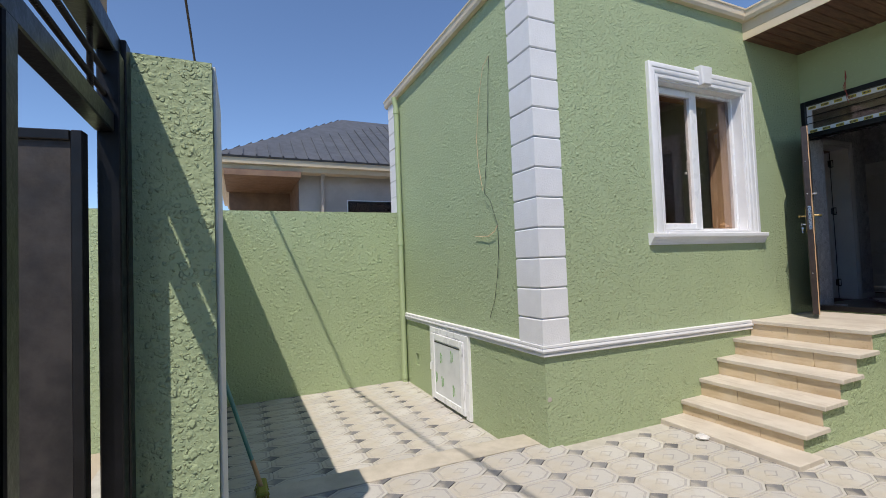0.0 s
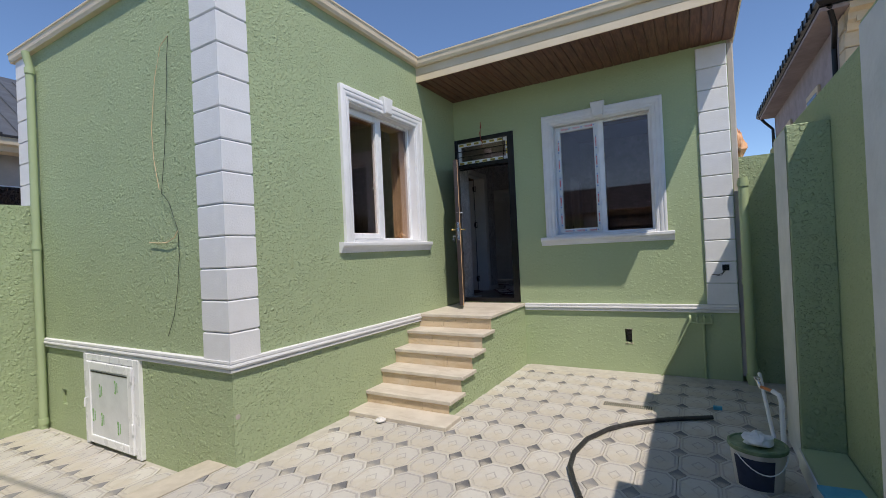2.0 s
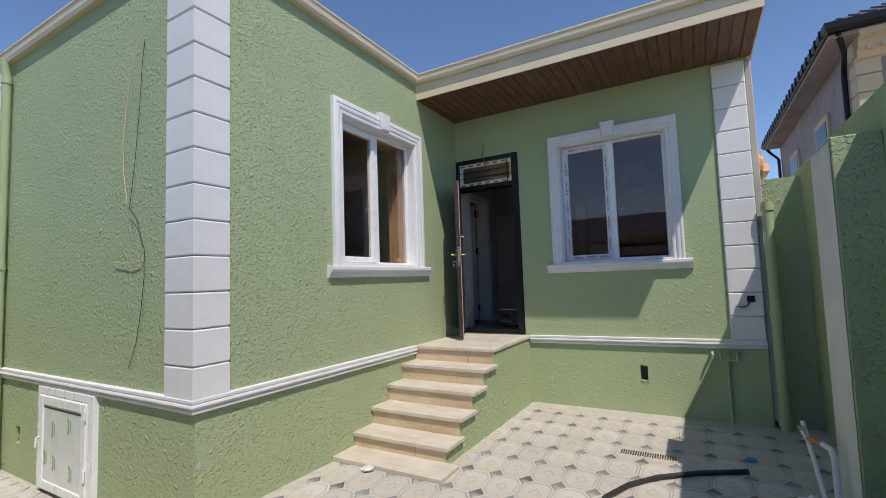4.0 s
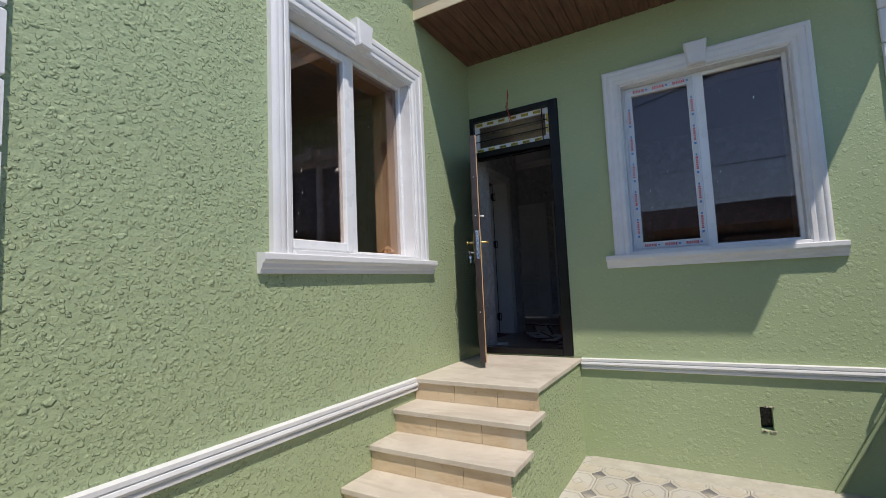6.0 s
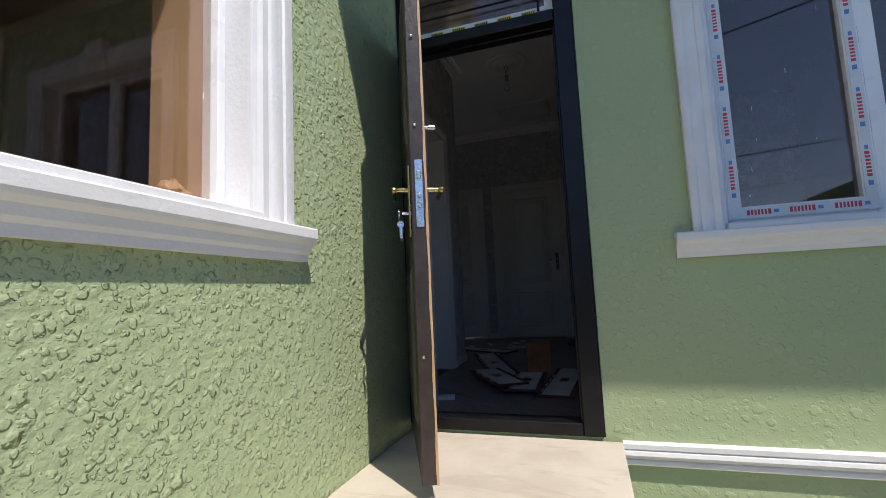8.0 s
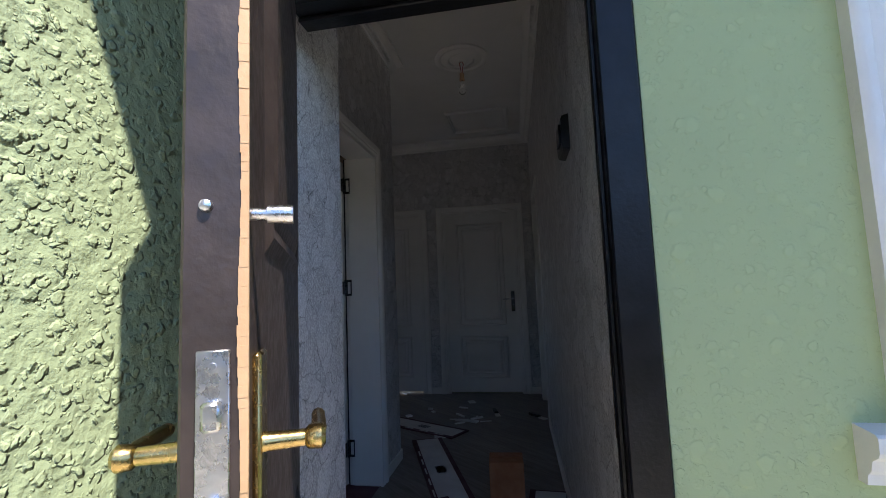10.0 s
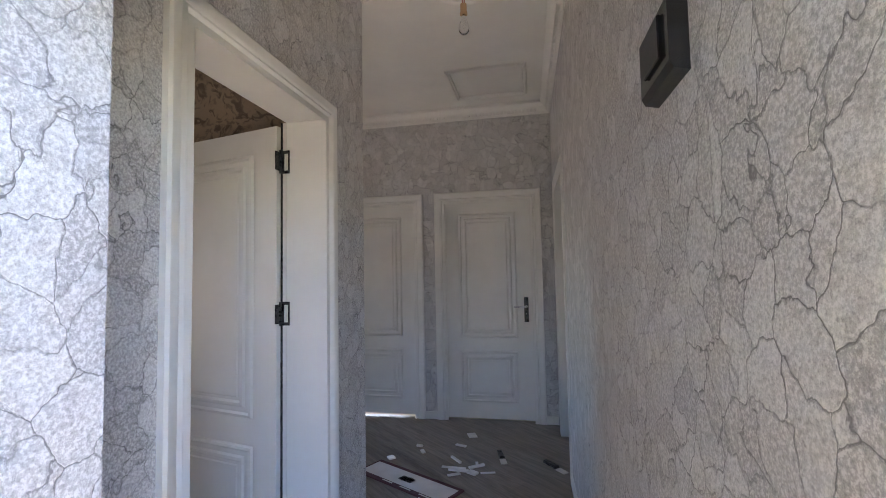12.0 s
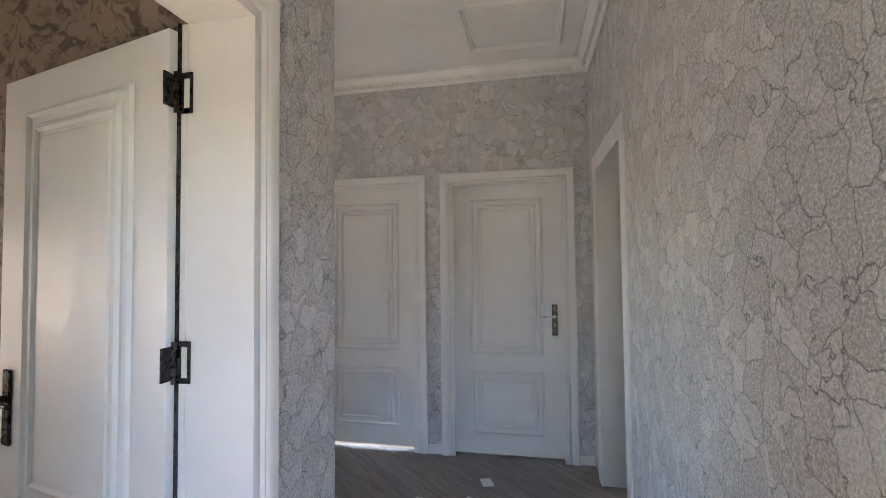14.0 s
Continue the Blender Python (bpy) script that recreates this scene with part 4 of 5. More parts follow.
def room_door(name, at, w, h, label, handle=True, lever=None):
    top = holder(name, at, label=label, category="door", group="white inside doors")
    s = Shape()
    s.box(0, w, 0.0, 0.04, 0.0, h, 0, 0.0015)
    for y, d in ((0.0, -1), (0.04, 1)):
        moulded(s, 0.13, w - 0.14, 0.73, h - 0.11, y, d)
        moulded(s, 0.13, w - 0.14, 0.147, 0.615, y, d)
    s.done("leaf", DOORWHITE, parent=top)
    if handle:
        for y, d in ((0.0, -1), (0.04, 1)):
            t = Matrix.Rotation(-d * math.pi / 2, 3, "X")
            s = Shape()
            s.box(w - 0.08, w - 0.04, min(y, y + d * 0.009), max(y, y + d * 0.009), 0.88, 1.105, 0, 0.003)
            s.done("handle_plate", BLACK, parent=top)
            s = Shape()
            s.lathe([(0.011, 0.0), (0.009, 0.04), (0.006, 0.046)], (w - 0.06, y + d * 0.008, 1.02), 12, turn=t)
            s.tube([(w - 0.06, y + d * 0.045, 1.02), (w - 0.1, y + d * 0.047, 1.02), (w - 0.165, y + d * 0.045, 1.017)], 0.0075, 10)
            s.lathe([(0.006, 0.0), (0.005, 0.003)], (w - 0.06, y + d * 0.008, 0.955), 10, turn=t)
            s.done("lever", lever or CHROME, parent=top, smooth=True)
    return top


def u_casing(name, plane, facing, u0, u1, z1, width, label, proud=1.0):
    """A moulded casing round an opening, on the wall face at plane, facing 'x' or '-y'."""
    s = Shape()
    prof = [(-0.012, 0.0), (-0.012, 0.012), (0.0, 0.016), (0.012, 0.012), (0.022, 0.02), (0.034, 0.014), (0.044, 0.022), (width - 0.008, 0.024), (width, 0.018), (width, 0.0)]
    prof = [(w, o * proud) for w, o in prof]

    def at(u, o, z):
        return (plane + o, u, z) if facing == "x" else (plane - o, u, z) if facing == "-x" else (u, plane - o, z)

    s.rings([[at(u0 - w, o, FZ) for w, o in prof], [at(u0 - w, o, z1 + w) for w, o in prof], [at(u1 + w, o, z1 + w) for w, o in prof], [at(u1 + w, o, FZ) for w, o in prof]], caps=True)
    return s.done(name, DOORWHITE, smooth=True, label=label, category="door casing", kind="structure")


u_casing("casing_left", -0.29, "x", 4.535, 5.3, 2.77, 0.078, "warm white moulded door casing")
skewed(u_casing("casing_right", 0.75, "-x", 6.615, 7.385, 2.785, 0.09, "warm white moulded door casing", 0.5))
u_casing("casing_end", 7.67, "-y", -0.262, 0.545, 2.775, 0.088, "warm white moulded door casing")
u_casing("casing_end_2", 7.67, "-y", -1.365, -0.552, 2.775, 0.088, "warm white moulded door casing")
s = Shape()
for y0, y1 in ((4.5205, 4.535), (5.3, 5.3145)):
    s.box(-0.469, -0.2905, y0, y1, FZ, 2.77, 0)
s.box(-0.469, -0.2905, 4.5205, 5.3145, 2.77, 2.7845, 0)
s.box(-0.4865, -0.4695, 5.2985, 5.34, FZ, 2.77, 0)
s.done("jamb_left", DOORWHITE, label="warm white door lining", category="door lining", kind="structure")
s = Shape()
for y0, y1 in ((6.6005, 6.615), (7.385, 7.3995)):
    s.box(0.751, 0.929, y0, y1, FZ, 2.785, 0)
s.box(0.751, 0.929, 6.6005, 7.3995, 2.785, 2.7995, 0)
skewed(s.done("jamb_right", DOORWHITE, label="warm white door lining", category="door lining", kind="structure"))
s = Shape()
for x0, x1 in ((-0.2765, -0.262), (0.545, 0.5595), (-1.3795, -1.365), (-0.552, -0.5375)):
    s.box(x0, x1, 7.671, 7.849, FZ, 2.775, 0)
for x0, x1 in ((-0.2765, 0.5595), (-1.3795, -0.5375)):
    s.box(x0, x1, 7.671, 7.849, 2.775, 2.7895, 0)
s.done("jamb_end", DOORWHITE, label="warm white door lining", category="door lining", kind="structure")
room_door("inside_door", pose(-0.259, 7.715, 0.772), 0.801, 2.0, "closed white panelled inside door with black handle")
room_door("inside_door", pose(-1.362, 7.715, 0.782), 0.807, 1.99, "closed white panelled inside door over a light gap", False)
open_at = Matrix.Translation((-0.494, 5.294, 0.768)) @ Matrix.Rotation(math.atan2(0.17, -0.765), 4, "Z")
left_door = room_door("inside_door", open_at @ Matrix.Translation((0.004, -0.02, 0)), 0.775, 1.985, "open white panelled inside door with black hinges", True, BLACK)
undo = left_door.matrix_basis.inverted()
# narrow black strip filling the hinge gap
Shape().box(-0.4915, -0.487, 5.29, 5.335, 0.775, 2.77).done("gap_strip", BLACK, parent=left_door, at=undo, label="narrow black strip in the hinge gap")
for z in (0.977, 1.947, 2.597):
    s = Shape()
    for x0, x1, z0, z1 in ((-0.485, -0.479, z - 0.05, z + 0.05), (-0.459, -0.453, z - 0.05, z + 0.05), (-0.479, -0.459, z - 0.05, z - 0.037), (-0.479, -0.459, z + 0.037, z + 0.05)):
        s.box(x0, x1, 5.293, 5.2978, z0, z1, 0)
    s.tube([(-0.489, 5.285, z - 0.05), (-0.489, 5.285, z + 0.05)], 0.006, 10)
    s.box(-0.4935, -0.489, 5.25, 5.28, z - 0.04, z + 0.04, 0)
    s.done("hinge", BLACK, parent=left_door, at=undo)
# leaf added to fill the opening with cream and keep room light out
room_door("inside_door", pose(0.89, 7.38, 0.772, 0, 0, -89.04), 0.76, 2.0, "added white panelled door closing the side-wall opening")
s = Shape()
s.rings([[(0.738 + skew_x(y), y, FZ), (0.749 + skew_x(y), y, FZ), (0.749 + skew_x(y), y, FZ + 0.07), (0.738 + skew_x(y), y, FZ + 0.07)] for y in (3.8, 6.52)], caps=True)
for x0, x1, y0, y1 in ((-0.289, -0.278, 4.1, 4.45), (-0.289, -0.278, 5.385, 5.73)):
    s.box(x0, x1, y0, y1, FZ, FZ + 0.07, 0, 0.002)
for x0, x1 in ((-0.464, -0.352), (0.633, 0.735)):
    s.box(x0, x1, 7.658, 7.669, FZ, FZ + 0.07, 0, 0.002)
s.done("baseboard", DOORWHITE, label="white baseboard along the hall", category="baseboard", kind="structure")
box_at = holder("meter_cover", label="black plastic cover box on the hall wall", category="wall box")
s = Shape()
sec = [(0.749, 2.395), (0.726, 2.4), (0.72, 2.412), (0.72, 2.51), (0.726, 2.522), (0.749, 2.527)]
s.rings([[(x, y, z) for x, z in sec] for y in (4.27, 4.275, 4.425, 4.43)], caps=True)
s.box(0.714, 0.72, 4.3, 4.39, 2.43, 2.5, 0, 0.002)
skewed(s.done("shell", GLOSSBLACK, parent=box_at))

# ---- hall clutter ----
def flat_piece(name, cx, cy, w, l, rz, mats, label, category, group, z=FZ, t=0.012, marks=(), tilt=0.0):
    s = Shape().box(-w / 2, w / 2, -l / 2, l / 2, 0, t, 0, min(0.002, t / 4))
    for x0, x1, y0, y1, m in marks:
        s.box(x0, x1, y0, y1, t + 0.0005, t + 0.0015, m)
    return s.done(name, mats, label=label, category=category, group=group, at=pose(cx, cy, z + 0.001, tilt, 0, rz))


def carton(cx, cy, l, rz, z):
    """A flattened long carton, white in the middle with maroon sides."""
    w = 0.23
    m = [(-0.082, 0.082, -l / 2 + 0.02, l / 2 - 0.02, 1), (-0.03, 0.03, -0.05, 0.06, 2)]
    m += [(-0.1, -0.09, -l / 2 + 0.1 + 0.16 * k, -l / 2 + 0.19 + 0.16 * k, 1) for k in range(int(l / 0.2))]
    return flat_piece("flattened_carton", cx, cy, w, l, rz, [MAROON, CARTON, BLACKMARK], "flattened maroon and white carton on the hall floor", "carton", "flattened cartons", z, 0.012, m)


carton(0.025, 5.53, 1.25, 20.5, FZ)
carton(0.42, 4.72, 0.62, 1, FZ + 0.016)
carton(0.66, 4.82, 0.95, -4, FZ)
carton(-0.28, 6.42, 0.75, 62, FZ)
carton(0.2, 4.78, 0.62, 30, FZ + 0.032)
s = Shape().box(-0.09, 0.09, -0.075, 0.075, 0, 0.235, 0, 0.003).box(-0.088, 0.088, -0.004, 0.004, 0.2352, 0.2375, 0)
s.done("cardboard_box", BRICKRED, label="small closed brown cardboard box on the floor", category="box", at=pose(0.462, 5.15, FZ + 0.001, 0, 0, 3))
for x, y, w, l, r in ((0.021, 7.29, 0.07, 0.1, 20), (-0.034, 7.057, 0.025, 0.09, 70), (-0.026, 6.79, 0.02, 0.13, 40), (-0.02, 6.665, 0.025, 0.17, 88), (0.02, 6.62, 0.022, 0.14, 85), (0.134, 6.7, 0.02, 0.12, -55), (0.12, 6.6, 0.05, 0.07, 60), (0.22, 6.62, 0.018, 0.1, -75), (0.0, 6.56, 0.03, 0.09, -60), (-0.3, 6.9, 0.03, 0.06, 30), (-0.1, 6.2, 0.1, 0.08, 12), (0.0, 6.33, 0.06, 0.12, 70), (0.13, 6.75, 0.02, 0.06, 10), (-0.35, 7.0, 0.02, 0.05, 80), (-0.5, 6.75, 0.05, 0.05, 40)):
    flat_piece("offcut", x, y, w, l, r, [PAPER], "small white plastic offcut on the laminate floor", "offcut", "white offcuts", FZ + 0.0005, 0.006 + 0.01 * random.random())
for x, y, r in ((0.3, 6.85, 14), (0.68, 6.75, 40)):
    top = holder("small_tool", pose(x, y, FZ + 0.001, 0, 0, r), label="small black-handled tool lying on the floor", category="tool", group="small tools")
    Shape().box(-0.018, 0.018, 0.0, 0.13, 0.002, 0.024, 0, 0.005).done("grip", BLACK, parent=top)
    Shape().box(-0.022, 0.022, -0.08, 0.0, 0.002, 0.01, 0, 0.002).done("blade", CARTON, parent=top)
flat_piece("offcut", -0.03, 4.24, 0.06, 0.15, -75, [PAPER], "small white plastic offcut on the laminate floor", "offcut", "white offcuts", FZ + 0.0005, 0.02)

# ---- front wall hatch ----
hatch = holder("wall_hatch", label="small white plastic hatch door in the base", category="hatch")
X0, X1, Z0, Z1 = -2.19, -1.21, -0.165, 0.687
s = Shape()
for q in ((X0, X0 + 0.065, Z0, Z1), (X1 - 0.085, X1, Z0, Z1), (X0 + 0.065, X1 - 0.085, Z1 - 0.06, Z1)):
    s.box(q[0], q[1], -0.035, 0.06, q[2], q[3], 0, 0.004)
s.done("surround", PVC, parent=hatch)
a, b, c, d = X0 + 0.07, X1 - 0.09, Z0 + 0.03, Z1 - 0.065
s = Shape()
for q in ((a, a + 0.075, c, d), (b - 0.075, b, c, d), (a + 0.075, b - 0.075, c, c + 0.075), (a + 0.075, b - 0.075, d - 0.075, d)):
    s.box(q[0], q[1], -0.05, 0.02, q[2], q[3], 0, 0.006)
s.done("sash", PVC, parent=hatch)
s = Shape().box(a + 0.07, b - 0.07, -0.04, 0.0, c + 0.07, d - 0.07, 0)
for x, z in ((-1.86, 0.36), (-1.58, 0.42), (-1.84, 0.1), (-2.0, 0.12), (-1.55, 0.06)):
    s.box(x - 0.03, x - 0.008, -0.0425, -0.0405, z - 0.06, z + 0.06, 1)
    s.box(x - 0.022, x - 0.016, -0.0445, -0.043, z - 0.035, z + 0.035, 0)
    s.box(x + 0.012, x + 0.022, -0.0425, -0.0405, z - 0.045, z + 0.045, 1)
s.box(a + 0.08, b - 0.08, -0.0425, -0.0405, d - 0.1, d - 0.088, 2)
s.done("infill_panel", [FILM, GREENMARK, RUSTY], parent=hatch, label="filmed infill panel with green print marks")
for z in (0.05, 0.5):
    Shape().box(b - 0.012, b + 0.012, -0.062, -0.05, z, z + 0.09, 0, 0.003).done("hinge", PVC, parent=hatch)
s = Shape()
s.tube([(a + 0.03, -0.05, 0.28), (a + 0.03, -0.075, 0.28), (a + 0.03, -0.078, 0.2)], 0.007, 8)
s.done("handle", PVC, parent=hatch)
Shape().box(-2.765, -2.665, 0.03, 0.04, 0.125, 0.265, 0).done("trim_niche", GREEN_PLAIN, label="green shallow niche back in the base wall", category="niche", kind="structure")
# black plate gives the vent hole its dark depth by colour
Shape().box(2.18, 2.255, 3.76, 3.768, 0.3, 0.46, 0).done("trim_vent", BLACK, label="black plate standing in for the shade inside the vent hole", category="vent", kind="structure")
s = Shape()
for i in range(14):
    x, z = (2.175 + 0.085 * random.random(), random.choice((0.296, 0.466)))
    s.box(x, x + 0.014, 3.662, 3.668, z - 0.006, z + 0.006, 0, 0.002)
s.done("trim_vent_chips", CONCRETE, label="chipped plaster round the vent hole", category="vent", kind="structure")


def down_pipe(name, x, y, z0, z1, r, mat, label, out=None):
    top = holder(name, label=label, category="pipe")
    pts = [(x, y, z0), (x, y, z1)]
    if out:
        pts += [(x + out[0] * 0.5, y + out[1] * 0.5, z1 + 0.06), (x + out[0], y + out[1], z1 + 0.14)]
    Shape().tube(pts, r, 16).done("pipe", mat, parent=top, smooth=True)
    for z in (z0 + 0.08, (z0 + z1) * 0.5, z1 - 0.06):
        Shape().tube([(x, y, z - 0.03), (x, y, z + 0.03)], r * 1.22, 16).done("collar", mat, parent=top, smooth=True)


down_pipe("downpipe", -3.08, -0.055, -0.17, 3.66, 0.036, GREEN_PLAIN, "green painted rainwater pipe on the front wall", (0, -0.03))
down_pipe("downpipe", 3.42, 3.6, -0.06, 2.12, 0.045, GREEN_PLAIN, "green painted rainwater pipe beside the house")
down_pipe("downpipe", 3.37, 3.74, 2.4, 3.55, 0.028, GREYWALL, "grey rainwater pipe at the house corner")
s = Shape()
s.tube([(3.0, 3.655, -0.06), (3.0, 3.655, 0.56)], 0.014, 10)
s.done("supply_pipe", GREEN_PLAIN, smooth=True, label="green painted supply pipe on the base wall", category="pipe")
s = Shape()
s.tube([(2.87, 3.6, 0.575), (2.72, 3.62, 0.27), (2.555, 3.645, -0.055)], 0.012, 10)
s.done("drain_pipe", GREEN_PLAIN, smooth=True, label="thin green painted pipe leaning on the base wall", category="pipe")
valves = holder("pipe_stubs", label="green painted pipe stubs sticking out of the wall", category="pipe stubs")
s = Shape()
for k in range(4):
    x = 2.87 + k * 0.07
    s.tube([(x, 3.67, 0.64), (x, 3.6, 0.64), (x, 3.585, 0.625), (x, 3.585, 0.57)], 0.014, 10)
s.tube([(2.87, 3.585, 0.575), (3.08, 3.585, 0.575)], 0.012, 10)
s.done("stub", GREEN_PLAIN, parent=valves, smooth=True)
top = holder("junction_box", label="open black junction box with loose wires", category="junction box")
Shape().box(3.2, 3.265, 3.634, 3.643, 1.145, 1.21, 0, 0.003).done("box_body", BLACK, parent=top)
s = Shape()
s.tube([(3.22, 3.634, 1.16), (3.2, 3.61, 1.12), (3.16, 3.62, 1.1), (3.1, 3.635, 1.105)], 0.004, 6)
s.tube([(3.23, 3.634, 1.15), (3.19, 3.6, 1.1), (3.14, 3.615, 1.09)], 0.003, 6)
s.done("wires", BLACK, parent=top)

# loose cables on the front wall
s = Shape()
s.tube([(-0.602, -0.012, 3.296), (-0.62, -0.02, 3.1), (-0.65, -0.018, 2.8), (-0.7, -0.02, 2.4), (-0.78, -0.015, 2.06), (-0.74, -0.03, 2.06), (-0.66, -0.025, 1.98), (-0.56, -0.02, 1.75), (-0.56, -0.02, 1.55), (-0.6, -0.02, 1.3), (-0.68, -0.01, 1.08), (-0.78, -0.008, 0.914)], 0.0022, 6)
s.done("wall_cable", BLACK, label="loose black cable hanging on the green wall", category="cable")
s = Shape()
s.tube([(-0.61, -0.012, 3.3), (-0.7, -0.02, 3.24), (-0.8, -0.02, 3.0), (-0.88, -0.018, 2.6), (-0.86, -0.02, 2.35), (-0.8, -0.02, 2.1)], 0.0025, 6)
s.tube([(-0.56, -0.025, 1.75), (-0.6, -0.03, 1.7), (-0.72, -0.025, 1.665), (-0.85, -0.02, 1.67), (-0.98, -0.018, 1.68)], 0.004, 6)
s.done("wall_wire", COPPERWIRE, label="pale loose wire hanging on the green wall", category="cable")
Shape().lathe([(0.018, -0.003), (0.02, 0.002), (0.012, 0.004)], (0.001, 0.03, 0.36), 10, turn=turn_x).done("wall_plug", GREYWALL, label="small grey plug at the wall corner", category="plug")

# ---- yard things ----
bucket = holder("paint_bucket", pose(3.225, 1.25, slope(1.25) - 0.001) @ Matrix.Scale(0.93, 4), label="white paint bucket with navy label and green lid", category="bucket")
Shape().lathe([(0.125, 0.0), (0.13, 0.006), (0.155, 0.245), (0.162, 0.25), (0.162, 0.262)], n=36).done("tub", CARTON, parent=bucket, smooth=True)
s = Shape()
arc = [radians(-150 + 5 * i) for i in range(19)]
s.rings([[((0.1315 + 0.0255 * t) * math.cos(a), (0.1315 + 0.0255 * t) * math.sin(a), 0.02 + 0.2 * t) for a in arc] for t in (0, 1)], closed=False)
s.done("label_band", NAVY, parent=bucket, smooth=True)
Shape().lathe([(0.166, 0.252), (0.17, 0.262), (0.168, 0.276), (0.156, 0.28), (0.15, 0.272), (0.01, 0.271)], n=36).done("lid", speckled("green_smeared_lid", (0.12, 0.19, 0.09), (0.22, 0.3, 0.17), 12, 0.5), parent=bucket, smooth=True)
Shape().tube([(0.16 * math.cos(a), 0.16 * math.sin(a), 0.235 - 0.1 * math.sin(math.pi * i / 12)) for i, a in ((i, radians(-140 + 130 * i / 12)) for i in range(13))], 0.004, 6).done("bail", PVC, parent=bucket, smooth=True)


def crumpled(r, h, seed, n=14, k=7):
    random.seed(seed)
    s = Shape()
    rings = []
    for j in range(k):
        t = j / (k - 1)
        rad = r * math.sin(math.pi * (0.12 + 0.8 * t)) * (1.0 - 0.25 * t)
        rings.append([(rad * (0.75 + 0.5 * random.random()) * math.cos(6.283 * i / n), rad * (0.75 + 0.5 * random.random()) * math.sin(6.283 * i / n), h * t * (0.85 + 0.3 * random.random()) if 0 < j else 0) for i in range(n)])
    return s.rings(rings, caps=True)


crumpled(0.1, 0.07, 3).done("crumpled_bag", PAPER, label="crumpled white plastic bag on the bucket lid", category="bag", at=pose(3.225, 1.24, slope(1.25) + 0.252, 0, 0, 20))
crumpled(0.05, 0.045, 5).done("paper_scrap", CARTON, label="crumpled pale paper scrap at the stair foot", category="scrap", at=pose(0.42, 1.15, slope(1.15) + 0.002, 0, 0, 30))
crumpled(0.055, 0.08, 21).done("brown_paper", TANWOOD, label="crumpled brown paper on the inner window sill", category="paper", at=pose(-0.21, 2.52, 1.668, 0, 0, 10))
flat_piece("plastic_sheet", 3.585, 0.88, 0.19, 0.4, 6, [BLUESHEET], "light blue plastic sheet on the plinth", "sheet", "", 0.1, 0.02)
crumpled(0.075, 0.3, 9).done("mesh_bag", ORANGE, label="crumpled orange and white bag on the wall", category="bag", at=pose(3.425, 3.88, 2.369))
s = Shape()
knots = [(2.3, 0.6), (2.22, 0.78), (2.15, 0.97), (2.125, 1.2), (2.16, 1.48), (2.27, 1.74), (2.44, 1.96), (2.7, 2.17), (3.016, 2.35)]
pts = [(x, y, slope(y) + 0.019) for x, y in knots]
s.tube(pts, 0.018, 10)
s.done("hose", RUBBER, smooth=True, label="black corrugated hose bent on the paving", category="hose")
Shape().box(3.03, 3.1, 2.62, 2.66, slope(2.6) - 0.0005, slope(2.6) + 0.03, 0, 0.004).done("small_box", BLUESHEET, label="small blue box lying on the paving", category="box")
s = Shape()
# slots are not cut: black bars on top colour in their dark
for i in range(23):
    for j in range(2):
        s.box(2.125 + i * 0.0185, 2.136 + i * 0.0185, 2.385 + j * 0.052, 2.427 + j * 0.052, slope(2.4) + 0.0035, slope(2.4) + 0.0055, 1)
s.box(2.11, 2.56, 2.375, 2.49, slope(2.4) - 0.01, slope(2.4) + 0.003, 0, 0.001)
s.done("drain_grate", [CONCRETE, BLACK], label="pale slotted drain grate in the paving", category="drain", kind="structure")
tap = holder("standpipe", label="white water standpipe with metal tap", category="tap")
s = Shape()
s.tube([(3.44, 1.9, -0.05), (3.44, 1.92, 0.3), (3.43, 1.94, 0.34), (3.4, 1.99, 0.35)], 0.017, 10)
s.tube([(3.4, 1.98, -0.04), (3.35, 2.26, 0.41)], 0.014, 10)
s.done("pipe", PVC, parent=tap, smooth=True)
Shape().tube([(3.41, 1.97, 0.35), (3.34, 2.08, 0.35)], 0.012, 10).done("fitting", COPPER, parent=tap, smooth=True)
Shape().tube([(3.34, 2.08, 0.34), (3.32, 2.11, 0.4)], 0.014, 10).box(3.3, 3.34, 2.08, 2.14, 0.4, 0.415, 0, 0.004).done("tap_head", CHROME, parent=tap, smooth=True)

broom = holder("broom", label="old broom with teal handle leaning on the wall", category="broom")
foot, tip = Vector((-0.27, -2.0, 0.06)), Vector((-0.15, -2.2, 0.8))
Shape().tube([foot, foot.lerp(tip, 0.28)], 0.014, 10).done("lower_stick", TANWOOD, parent=broom, smooth=True)
Shape().tube([foot.lerp(tip, 0.28), tip], 0.0125, 10).done("handle", TEAL, parent=broom, smooth=True)
s = Shape()
random.seed(11)
for i in range(90):
    o = Vector((-0.27 + 0.2 * (random.random() - 0.5), -2.0 + 0.06 * (random.random() - 0.5), 0.07))
    e = o + Vector((0.08 * (random.random() - 0.3), 0.06 * (random.random() - 0.5), -0.066))
    s.tube([o, e], 0.003, 4)
s.box(-0.38, -0.16, -2.03, -1.97, 0.055, 0.085, 0, 0.01)
s.done("bristles", BRISTLE, parent=broom)

